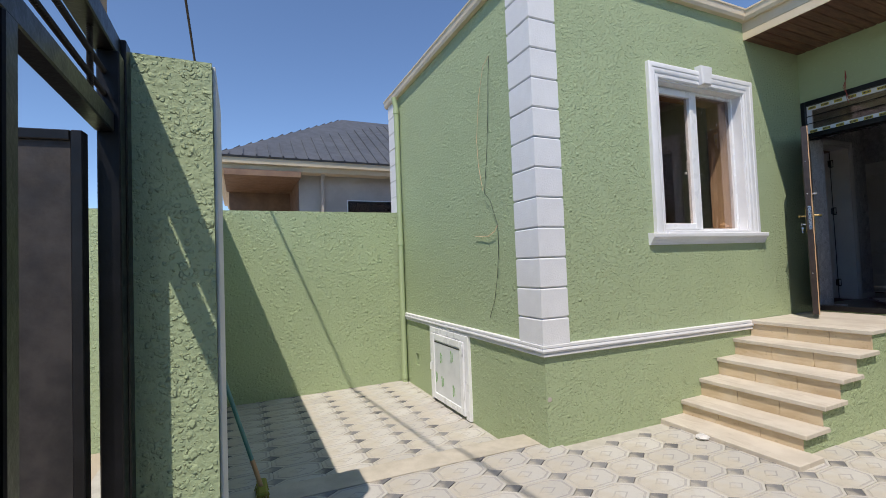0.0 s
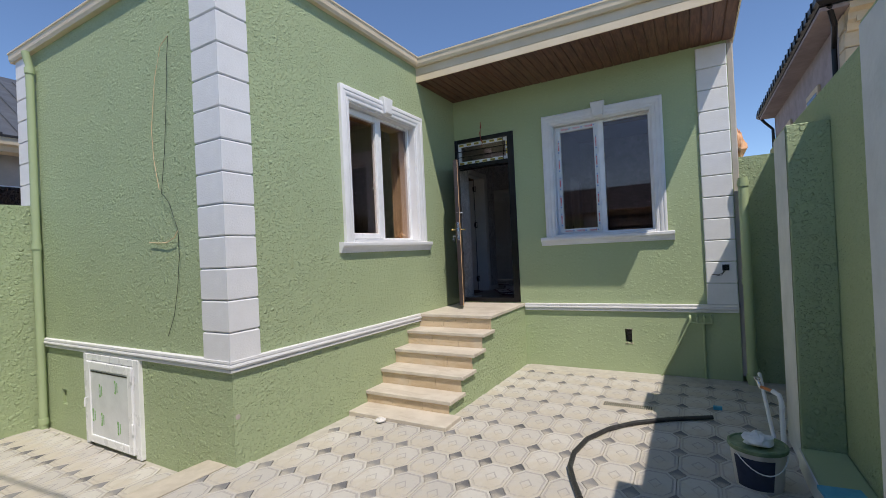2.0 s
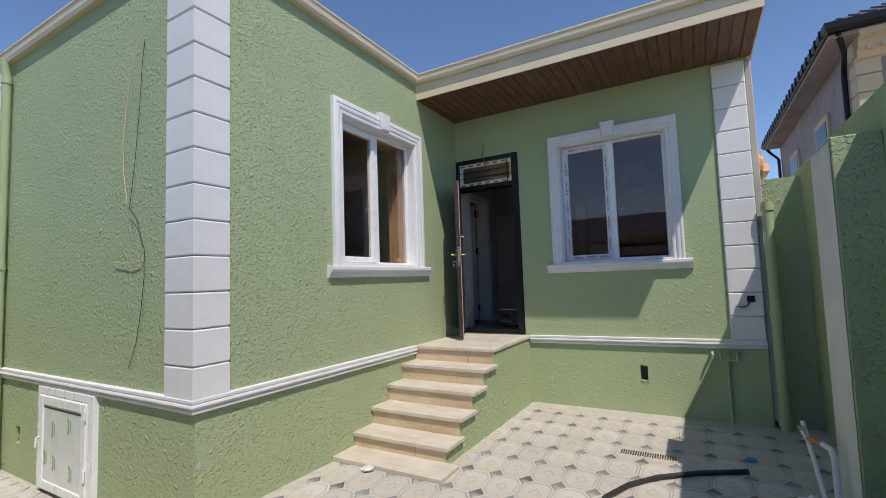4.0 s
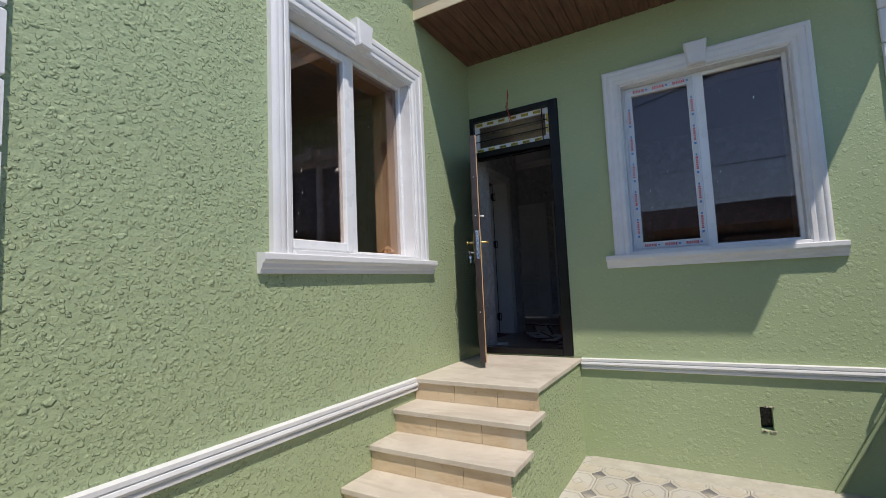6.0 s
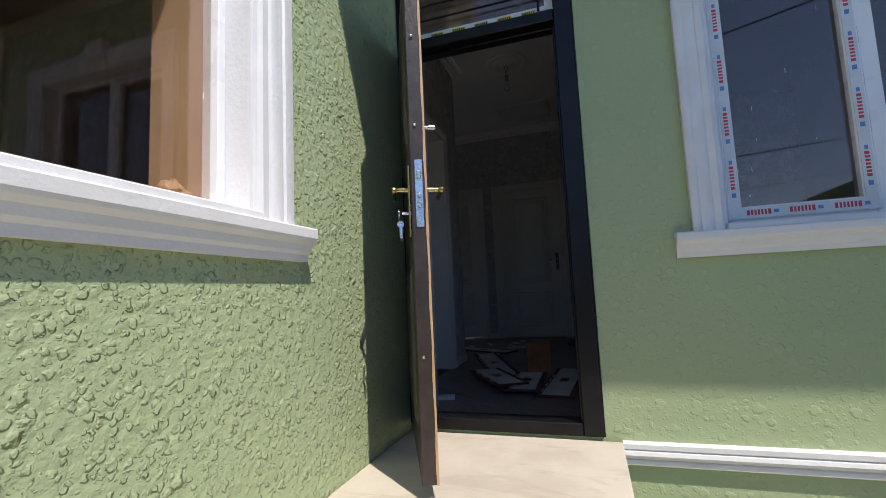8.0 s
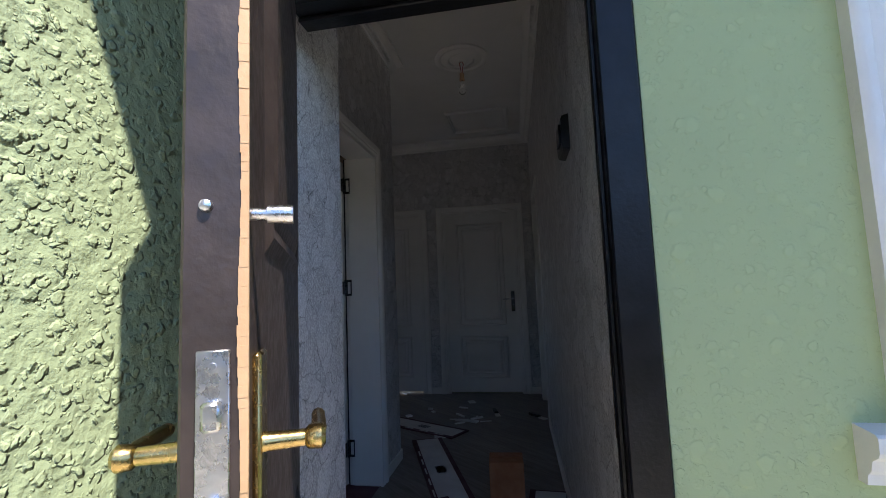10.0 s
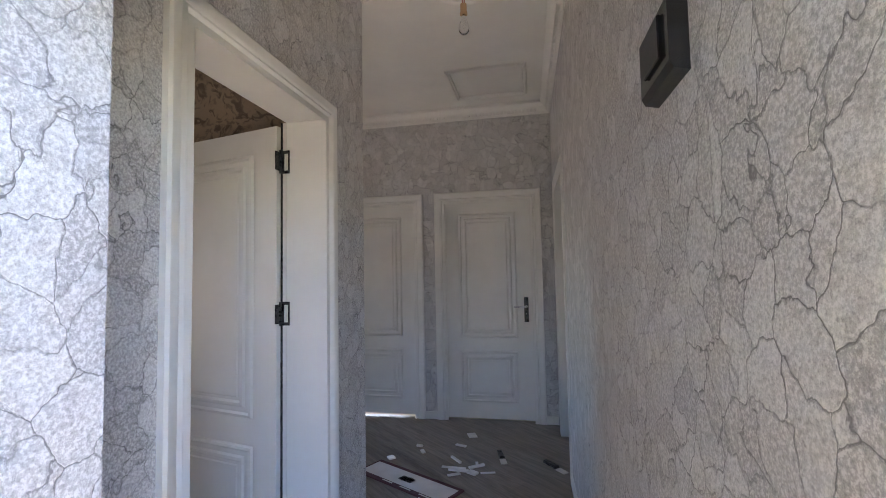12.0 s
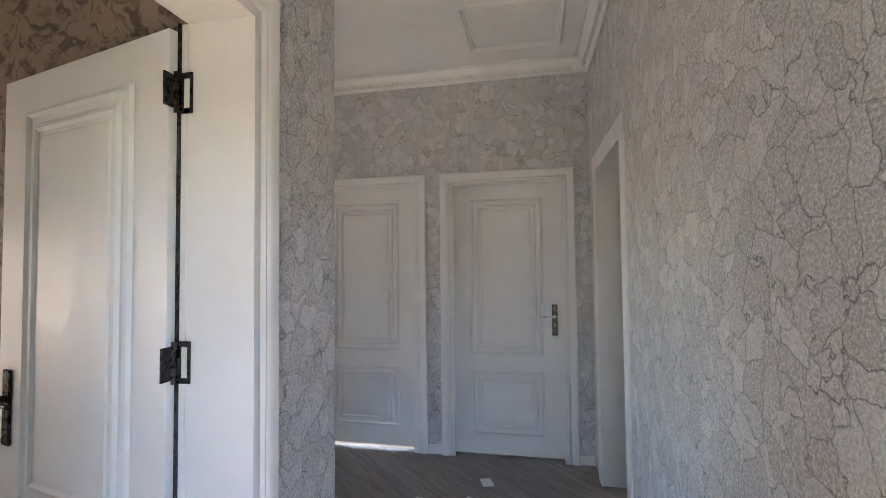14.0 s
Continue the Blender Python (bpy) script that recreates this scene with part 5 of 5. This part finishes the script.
# ---- gate ----
GY = -2.47
gate = holder("gate", label="black steel yard gate with twisted bars", category="gate")
s = Shape()
s.box(1.002, 1.07, GY - 0.03, GY + 0.045, -0.1, 2.2, 0, 0.004)
s.box(1.07, 1.14, GY - 0.02, GY + 0.04, -0.1, 2.13, 0, 0.004)
s.box(3.44, 3.5, GY - 0.03, GY + 0.03, -0.1, 2.2, 0, 0.004)
s.box(1.07, 3.44, GY - 0.03, GY + 0.03, 2.13, 2.2, 0, 0.004)
s.box(1.14, 3.44, GY - 0.025, GY + 0.025, 1.87, 1.93, 0, 0.004)
s.box(1.81, 1.86, GY - 0.03, GY + 0.03, 0.0, 1.87, 0, 0.004)
s.box(1.86, 1.93, GY - 0.02, GY + 0.02, 0.0, 1.87, 0, 0.004)
s.box(2.23, 2.33, GY - 0.03, GY + 0.04, 0.0, 2.13, 0, 0.005)
s.done("bars", STEEL, parent=gate)
s = Shape()
for z in (1.99, 2.06):
    s.rings(twisted(((1.06, GY, z), (3.44, GY, z)), 0.009, 60), caps=True)
for x in (1.28, 1.95, 2.6, 3.2):
    s.rings(twisted(((x, GY, 1.93), (x, GY, 2.13)), 0.009, 8), caps=True)
s.done("twisted_bar", STEEL, parent=gate)
Shape().box(1.93, 2.23, GY - 0.006, GY + 0.006, 0.03, 1.87, 0, 0.002).box(2.33, 3.44, GY - 0.006, GY + 0.006, 0.03, 1.87, 0, 0.002).done("sheet_panel", SHEETSTEEL, parent=gate)
s = Shape().box(2.14, 2.18, GY + 0.006, GY + 0.05, 1.555, 1.82, 0, 0.006)
s.tube([(2.165, GY + 0.02, 0.05), (2.165, GY + 0.02, 1.555)], 0.008, 8)
s.tube([(2.14, GY + 0.03, 1.67), (2.12, GY + 0.035, 1.67)], 0.008, 8)
s.done("latch", BLACK, parent=gate)
wicket = holder("gate_leaf", Matrix.Translation((1.19, GY - 0.035, 0)) @ Matrix.Rotation(radians(-96), 4, "Z"), label="open primed steel gate leaf standing outside", category="gate leaf")
Shape().box(0.0, 0.6, -0.008, 0.008, 0.05, 1.83, 0, 0.002).done("sheet", RUSTY, parent=wicket)
s = Shape()
for q in ((0.0, 0.03, 0.05, 1.85), (0.57, 0.6, 0.05, 1.85), (0.03, 0.57, 1.82, 1.85), (0.03, 0.57, 0.05, 0.08)):
    s.box(q[0], q[1], -0.02, 0.02, q[2], q[3], 0, 0.003)
s.done("rim", STEEL, parent=wicket)
Shape().box(1.0, 3.5, GY - 0.06, GY - 0.02, 2.202, 2.38, 0, 0.004).done("trim_gate_canopy", TANWOOD, label="tan board capping the gate", category="trim", kind="structure")

# overhead cables
s = Shape()
a, b = Vector((-3.65, -2.577, 4.15)), Vector((3.05, -2.57, 5.58))
d = b - a
s.tube([a - d * 1.6, a - d * 0.7, a, b, b + d * 0.8, b + d * 1.6], 0.014, 8)
s.done("overhead_cable", BLACK, smooth=True, label="black twisted overhead cable crossing the yard", category="cable")
s = Shape()
s.tube([(-14, -7.5, 5.0), (-4, -7.2, 4.5), (4, -7.0, 4.5), (14, -6.8, 5.1)], 0.014, 6)
s.tube([(-14, -8.2, 4.0), (-4, -7.9, 3.6), (4, -7.7, 3.7), (14, -7.4, 4.6)], 0.01, 6)
s.done("street_cable", BLACK, smooth=True, label="black cables strung along the street", category="cable")
for x, y, h in ((-9.6, -6.9, 6.2), (11.3, -7.1, 6.6)):
    top = holder("utility_pole", pose(x, y, -0.45), label="plain grey utility pole by the street", category="pole", group="utility poles")
    Shape().lathe([(0.12, 0), (0.075, h)], n=14).done("shaft", GREYWALL, parent=top, smooth=True)
    Shape().box(-0.6, 0.6, -0.05, 0.05, h - 0.7, h - 0.6, 0, 0.01).done("crossarm", RUSTY, parent=top)

# ---- neighbours ----
nb = holder("neighbour_house", label="grey rendered neighbour house with dark metal roof", category="house")
s = Shape()
s.box(-12.5, -6.9, -0.94, 6.0, -0.45, 3.45)
s.box(-12.5, -8.6, -2.2, -0.94, -0.45, 3.45)
s.done("wall", GREYWALL, parent=nb)
Shape().box(-8.6, -6.5, -2.35, -0.94, 3.3, 3.42).box(-8.62, -8.58, -2.3, -0.95, 0.0, 3.3).box(-8.6, -6.92, -0.96, -0.935, 0.0, 3.3).done("porch_lining", BROWNSHEET, parent=nb)
s = Shape().sweep([(0.0, 3.42), (0.3, 3.42), (0.32, 3.5), (0.4, 3.52), (0.42, 3.66), (0.0, 3.66)], [(-12.5, -2.1, 0), (-6.85, -2.1, 0), (-6.85, 6.3, 0)])
s.done("eave", CREAM, parent=nb)
metal = metal_roof("roof", [((-6.4, -2.5, 3.66), (-6.4, 6.5, 3.66), (-9.4, 3.5, 5.55), (-9.4, 0.55, 5.55)),
                            ((-12.9, -2.5, 3.66), (-6.4, -2.5, 3.66), (-9.4, 0.55, 5.55), (-9.4, 0.55, 5.55))], None, "")
metal.parent = nb
for key in ("label", "category", "kind"):
    if key in metal:
        del metal[key]
Shape().tube([(-6.83, -0.465, 0), (-6.83, -0.465, 3.3), (-6.6, -0.465, 3.5)], 0.045, 10).done("pipe", GREYWALL, parent=nb, smooth=True)
Shape().box(-6.905, -6.88, 0.06, 1.6, 1.6, 2.92, 0).done("window_edge", PVC, parent=nb)
for y0, y1 in ((0.12, 0.56), (0.62, 1.05), (1.11, 1.54)):
    Shape().box(-6.882, -6.87, y0, y1, 1.66, 2.86, 0).done("pane", GLASS, parent=nb)
# black sheet behind the glass stands in for the unlit room
Shape().box(-6.89, -6.875, 0.08, 1.58, 1.62, 2.9, 0).done("black_backing", BLACK, parent=nb)

n2 = holder("tall_house", pose(0.1, 0, 0.06), label="mauve two-storey house with tan quoins and dark gutter", category="house")
s = Shape()
s.box(5.6, 14.0, 9.45, 18.0, -0.55, 5.75)
s.done("wall", MAUVE, parent=n2)
first = Shape().box(5.57, 5.95, 9.41, 9.8, 0, 0.33, 0, 0.015).done("quoin", TANSTONE, parent=n2, at=pose(0, 0, 0.2))
for k in range(1, 16):
    ob = new("quoin", first.data)
    ob.matrix_basis = pose(0, 0, 0.2 + k * 0.345)
    ob.parent = n2
s = Shape().sweep([(0.0, 5.3), (0.1, 5.32), (0.14, 5.45), (0.2, 5.5), (0.22, 5.62), (0.36, 5.66), (0.36, 5.78), (0.0, 5.8)], [(5.6, 9.45, 0), (14.0, 9.45, 0)])
for k in range(40):
    s.box(5.72 + k * 0.2, 5.82 + k * 0.2, 9.22, 9.3, 5.44, 5.54, 0)
s.done("cornice", TANSTONE, parent=n2)
Shape().box(5.16, 5.6, 9.1, 18.0, 5.72, 5.79).done("eave_lining", MAUVE, parent=n2)
s = Shape().sweep([(0.36, 5.8), (0.46, 5.8), (0.52, 5.86), (0.52, 5.98), (0.36, 5.98)], [(5.6, 18.3, 0), (5.6, 9.45, 0), (14.0, 9.45, 0)])
for k in range(22):
    s.box(5.06, 5.09, 9.3 + k * 0.4, 9.34 + k * 0.4, 5.8, 6.0, 0)
s.tube([(5.14, 18.0, 5.85), (5.3, 18.0, 5.6), (5.52, 17.9, 5.3), (5.52, 17.9, 0.0)], 0.05, 8)
s.tube([(5.3, 9.1, 5.8), (5.42, 9.35, 5.5), (5.52, 9.9, 5.2), (5.52, 9.9, 0.0)], 0.05, 8)
s.done("gutter", STEEL, parent=n2)
metal = metal_roof("roof", [((5.1, 18.5, 5.98), (5.1, 8.95, 5.98), (9.5, 13.2, 8.2), (9.5, 14.3, 8.2)),
                            ((5.1, 8.95, 5.98), (14.5, 8.95, 5.98), (9.5, 13.2, 8.2), (9.5, 13.2, 8.2))], None, "")
metal.parent = n2
for key in ("label", "category", "kind"):
    if key in metal:
        del metal[key]
for y in (11.6, 15.0):
    Shape().box(5.54, 5.6, y - 0.12, y + 1.12, 3.0, 4.95, 0, 0.01).done("window_edge", TANSTONE, parent=n2)
    # pane and backing are plain black, the room's shade put into colour
    Shape().box(5.53, 5.545, y, y + 1.0, 3.12, 4.8, 0).done("pane", BLACK, parent=n2)
    Shape().box(5.532, 5.542, y + 0.01, y + 0.99, 3.13, 4.79, 0).done("black_backing", BLACK, parent=n2)

n3 = holder("street_house", label="plain low house across the street", category="house")
Shape().box(-9.0, 9.0, -16.5, -11.0, -0.45, 2.9).done("wall", GREYWALL, parent=n3)
metal = metal_roof("roof", [((-9.4, -10.6, 2.9), (9.4, -10.6, 2.9), (6.2, -13.7, 4.3), (-6.2, -13.7, 4.3)), ((9.4, -16.9, 2.9), (-9.4, -16.9, 2.9), (-6.2, -13.7, 4.3), (6.2, -13.7, 4.3)),
                            ((9.4, -10.6, 2.9), (9.4, -16.9, 2.9), (6.2, -13.7, 4.3), (6.2, -13.7, 4.3)), ((-9.4, -16.9, 2.9), (-9.4, -10.6, 2.9), (-6.2, -13.7, 4.3), (-6.2, -13.7, 4.3))], None, "")
metal.parent = n3
for key in ("label", "category", "kind"):
    if key in metal:
        del metal[key]
for x in (-6.5, -1.0, 4.5):
    Shape().box(x, x + 1.4, -11.0, -10.96, 0.9, 2.2, 0, 0.005).done("window_edge", PVC, parent=n3)
    # opaque black pane, coloured for the unlit inside
    Shape().box(x + 0.06, x + 1.34, -10.96, -10.95, 0.96, 2.14, 0).done("pane", BLACK, parent=n3)


# ---- paving pieces ----
def octagon_mesh(px, py, cx, cy):
    hx, hy = px / 2 - 0.0015, py / 2 - 0.0015

    def ring(k, z):
        a, b = hx * k, hy * k
        c, d = cx * k, cy * k
        return [(a - c, -b, z), (a, -b + d, z), (a, b - d, z), (a - c, b, z), (-a + c, b, z), (-a, b - d, z), (-a, -b + d, z), (-a + c, -b, z)]

    s = Shape()
    s.rings([ring(1.0, -0.012), ring(1.0, -0.002), ring(0.985, 0.0), ring(0.89, 0.0)], 0)
    s.rings([ring(0.89, 0.0), ring(0.875, -0.0025), ring(0.81, -0.0025), ring(0.795, 0.0)], 1)
    s.rings([ring(0.795, 0.0), ring(0.4, 0.0005)], 0)
    o = len(s.v)
    s.v += ring(0.4, 0.0005)
    s.f.append(tuple(range(o, o + 8)))
    s.mi.append(0)
    q = [(0.36 * hx, 0), (0, 0.36 * hy), (-0.36 * hx, 0), (0, -0.36 * hy)]
    s.rings([[(x, y, 0.0006) for x, y in q], [(x, y, 0.002) for x, y in q], [(x * 0.8, y * 0.8, 0.002) for x, y in q], [(x * 0.75, y * 0.75, 0.0008) for x, y in q]], 1)
    me = s.done("octagon_tile", [PAVE_LIGHT, PAVE_RING])
    data = me.data
    bpy.data.objects.remove(me)
    return data


def dot_mesh(cx, cy):
    s = Shape()
    q = [(cx - 0.002, 0), (0, cy - 0.003), (-cx + 0.002, 0), (0, -cy + 0.003)]
    s.rings([[(x, y, -0.012) for x, y in q], [(x, y, -0.002) for x, y in q], [(x * 0.96, y * 0.96, 0.0) for x, y in q], [(x * 0.7, y * 0.7, 0.0) for x, y in q], [(x * 0.66, y * 0.66, -0.0015) for x, y in q], [(x * 0.4, y * 0.4, -0.0015) for x, y in q]], 0, caps=True)
    me = s.done("dot_tile", [PAVE_DOT])
    data = me.data
    bpy.data.objects.remove(me)
    return data


def pave(owner, x0, y0, px, py, cols, rows, height):
    """Lays octagons and the dark dots between them; (x0, y0) is the first dot."""
    cx, cy = px * 0.235, py * 0.225
    big, small = octagon_mesh(px, py, cx, cy), dot_mesh(cx, cy)
    rnd = random.Random(4)
    for i in range(cols):
        for j in range(rows):
            for data, name, dx, dy in ((big, "octagon_tile", px / 2, py / 2), (small, "dot_tile", 0, 0)):
                x, y = x0 + i * px + dx, y0 + j * py + dy
                ob = new(name, data)
                ob.matrix_basis = pose(x, y, height(y) + rnd.uniform(-0.0006, 0.0006), rnd.uniform(-0.15, 0.15), rnd.uniform(-0.15, 0.15), 0)
                ob.parent = owner


pave(YARD, 0.145, 0.13 - 7 * 0.355, 0.24, 0.355, 15, 17, lambda y: slope(y))
pave(YARD, 0.145 - 0.24, 0.13 - 7 * 0.355, 0.24, 0.355, 1, 7, lambda y: slope(y))
pave(LOWER, -0.855 - 0.23 * 10, -0.41 - 0.372 * 5, 0.23, 0.372, 11, 6, lambda y: -0.165)


s = Shape()
prof = [(3.668, -0.03), (3.668, 0.012), (3.55, 0.006), (3.47, 0.0035), (3.44, -0.03)]
s.rings([[(x, y + 0.012 * math.sin(x * 7) * (y < 3.6), slope(y) + z) for y, z in prof] for x in [0.99 + 0.1 * i for i in range(28)]], caps=True)
s.done("trim_mortar", GROUT, label="rough mortar fillet along the wall foot", category="trim", kind="structure")


# ---- laminate planks laid on the diagonal ----
def clip(poly, axis, limit, keep_less):
    out = []
    for i, p in enumerate(poly):
        q = poly[(i + 1) % len(poly)]
        a, b = p[axis] - limit, q[axis] - limit
        if keep_less:
            a, b = -a, -b
        if a >= 0:
            out.append(p)
        if (a < 0) != (b < 0):
            t = a / (a - b)
            out.append((p[0] + t * (q[0] - p[0]), p[1] + t * (q[1] - p[1])))
    return out


floor_hall = Shape().box(-3.39, 0.94, 3.772, 7.66, 0.7505, 0.7525).done("floor_hall", MAROON, label="dark bed under the hall laminate", category="floor", kind="structure")
ang = radians(-42)
ca, sa = math.cos(ang), math.sin(ang)
rnd = random.Random(7)
for r in range(-45, 45):
    shift = rnd.random() * 1.2
    for k in range(-8, 8):
        u0, v0 = k * 1.2 + shift, r * 0.19
        loc = [(u0 + 0.0008, v0 + 0.0008), (u0 + 1.1992, v0 + 0.0008), (u0 + 1.1992, v0 + 0.1892), (u0 + 0.0008, v0 + 0.1892)]
        rect = [(0.2 + ca * u - sa * v, 6.0 + sa * u + ca * v) for u, v in loc]
        for x0, x1, y0, y1 in ((-0.3, 0.86, 3.772, 5.73), (-2.2, 0.93, 5.73, 7.72)):
            poly = rect
            for axis, lim, less in ((0, x0, False), (0, x1, True), (1, y0, False), (1, y1, True)):
                poly = clip(poly, axis, lim, less) if poly else poly
            if len(poly) < 3:
                continue
            area = abs(sum(p[0] * q[1] - q[0] * p[1] for p, q in zip(poly, poly[1:] + poly[:1]))) / 2
            if area < 0.002:
                continue
            back = [(ca * (x - 0.2) + sa * (y - 6.0), -sa * (x - 0.2) + ca * (y - 6.0)) for x, y in poly]
            s = Shape().rings([[(u, v, FZ - 0.0094) for u, v in back], [(u, v, FZ) for u, v in back]], caps=True)
            s.done("plank", LAMINATE, parent=floor_hall, at=Matrix.Translation((0.2, 6.0, 0)) @ Matrix.Rotation(ang, 4, "Z"))
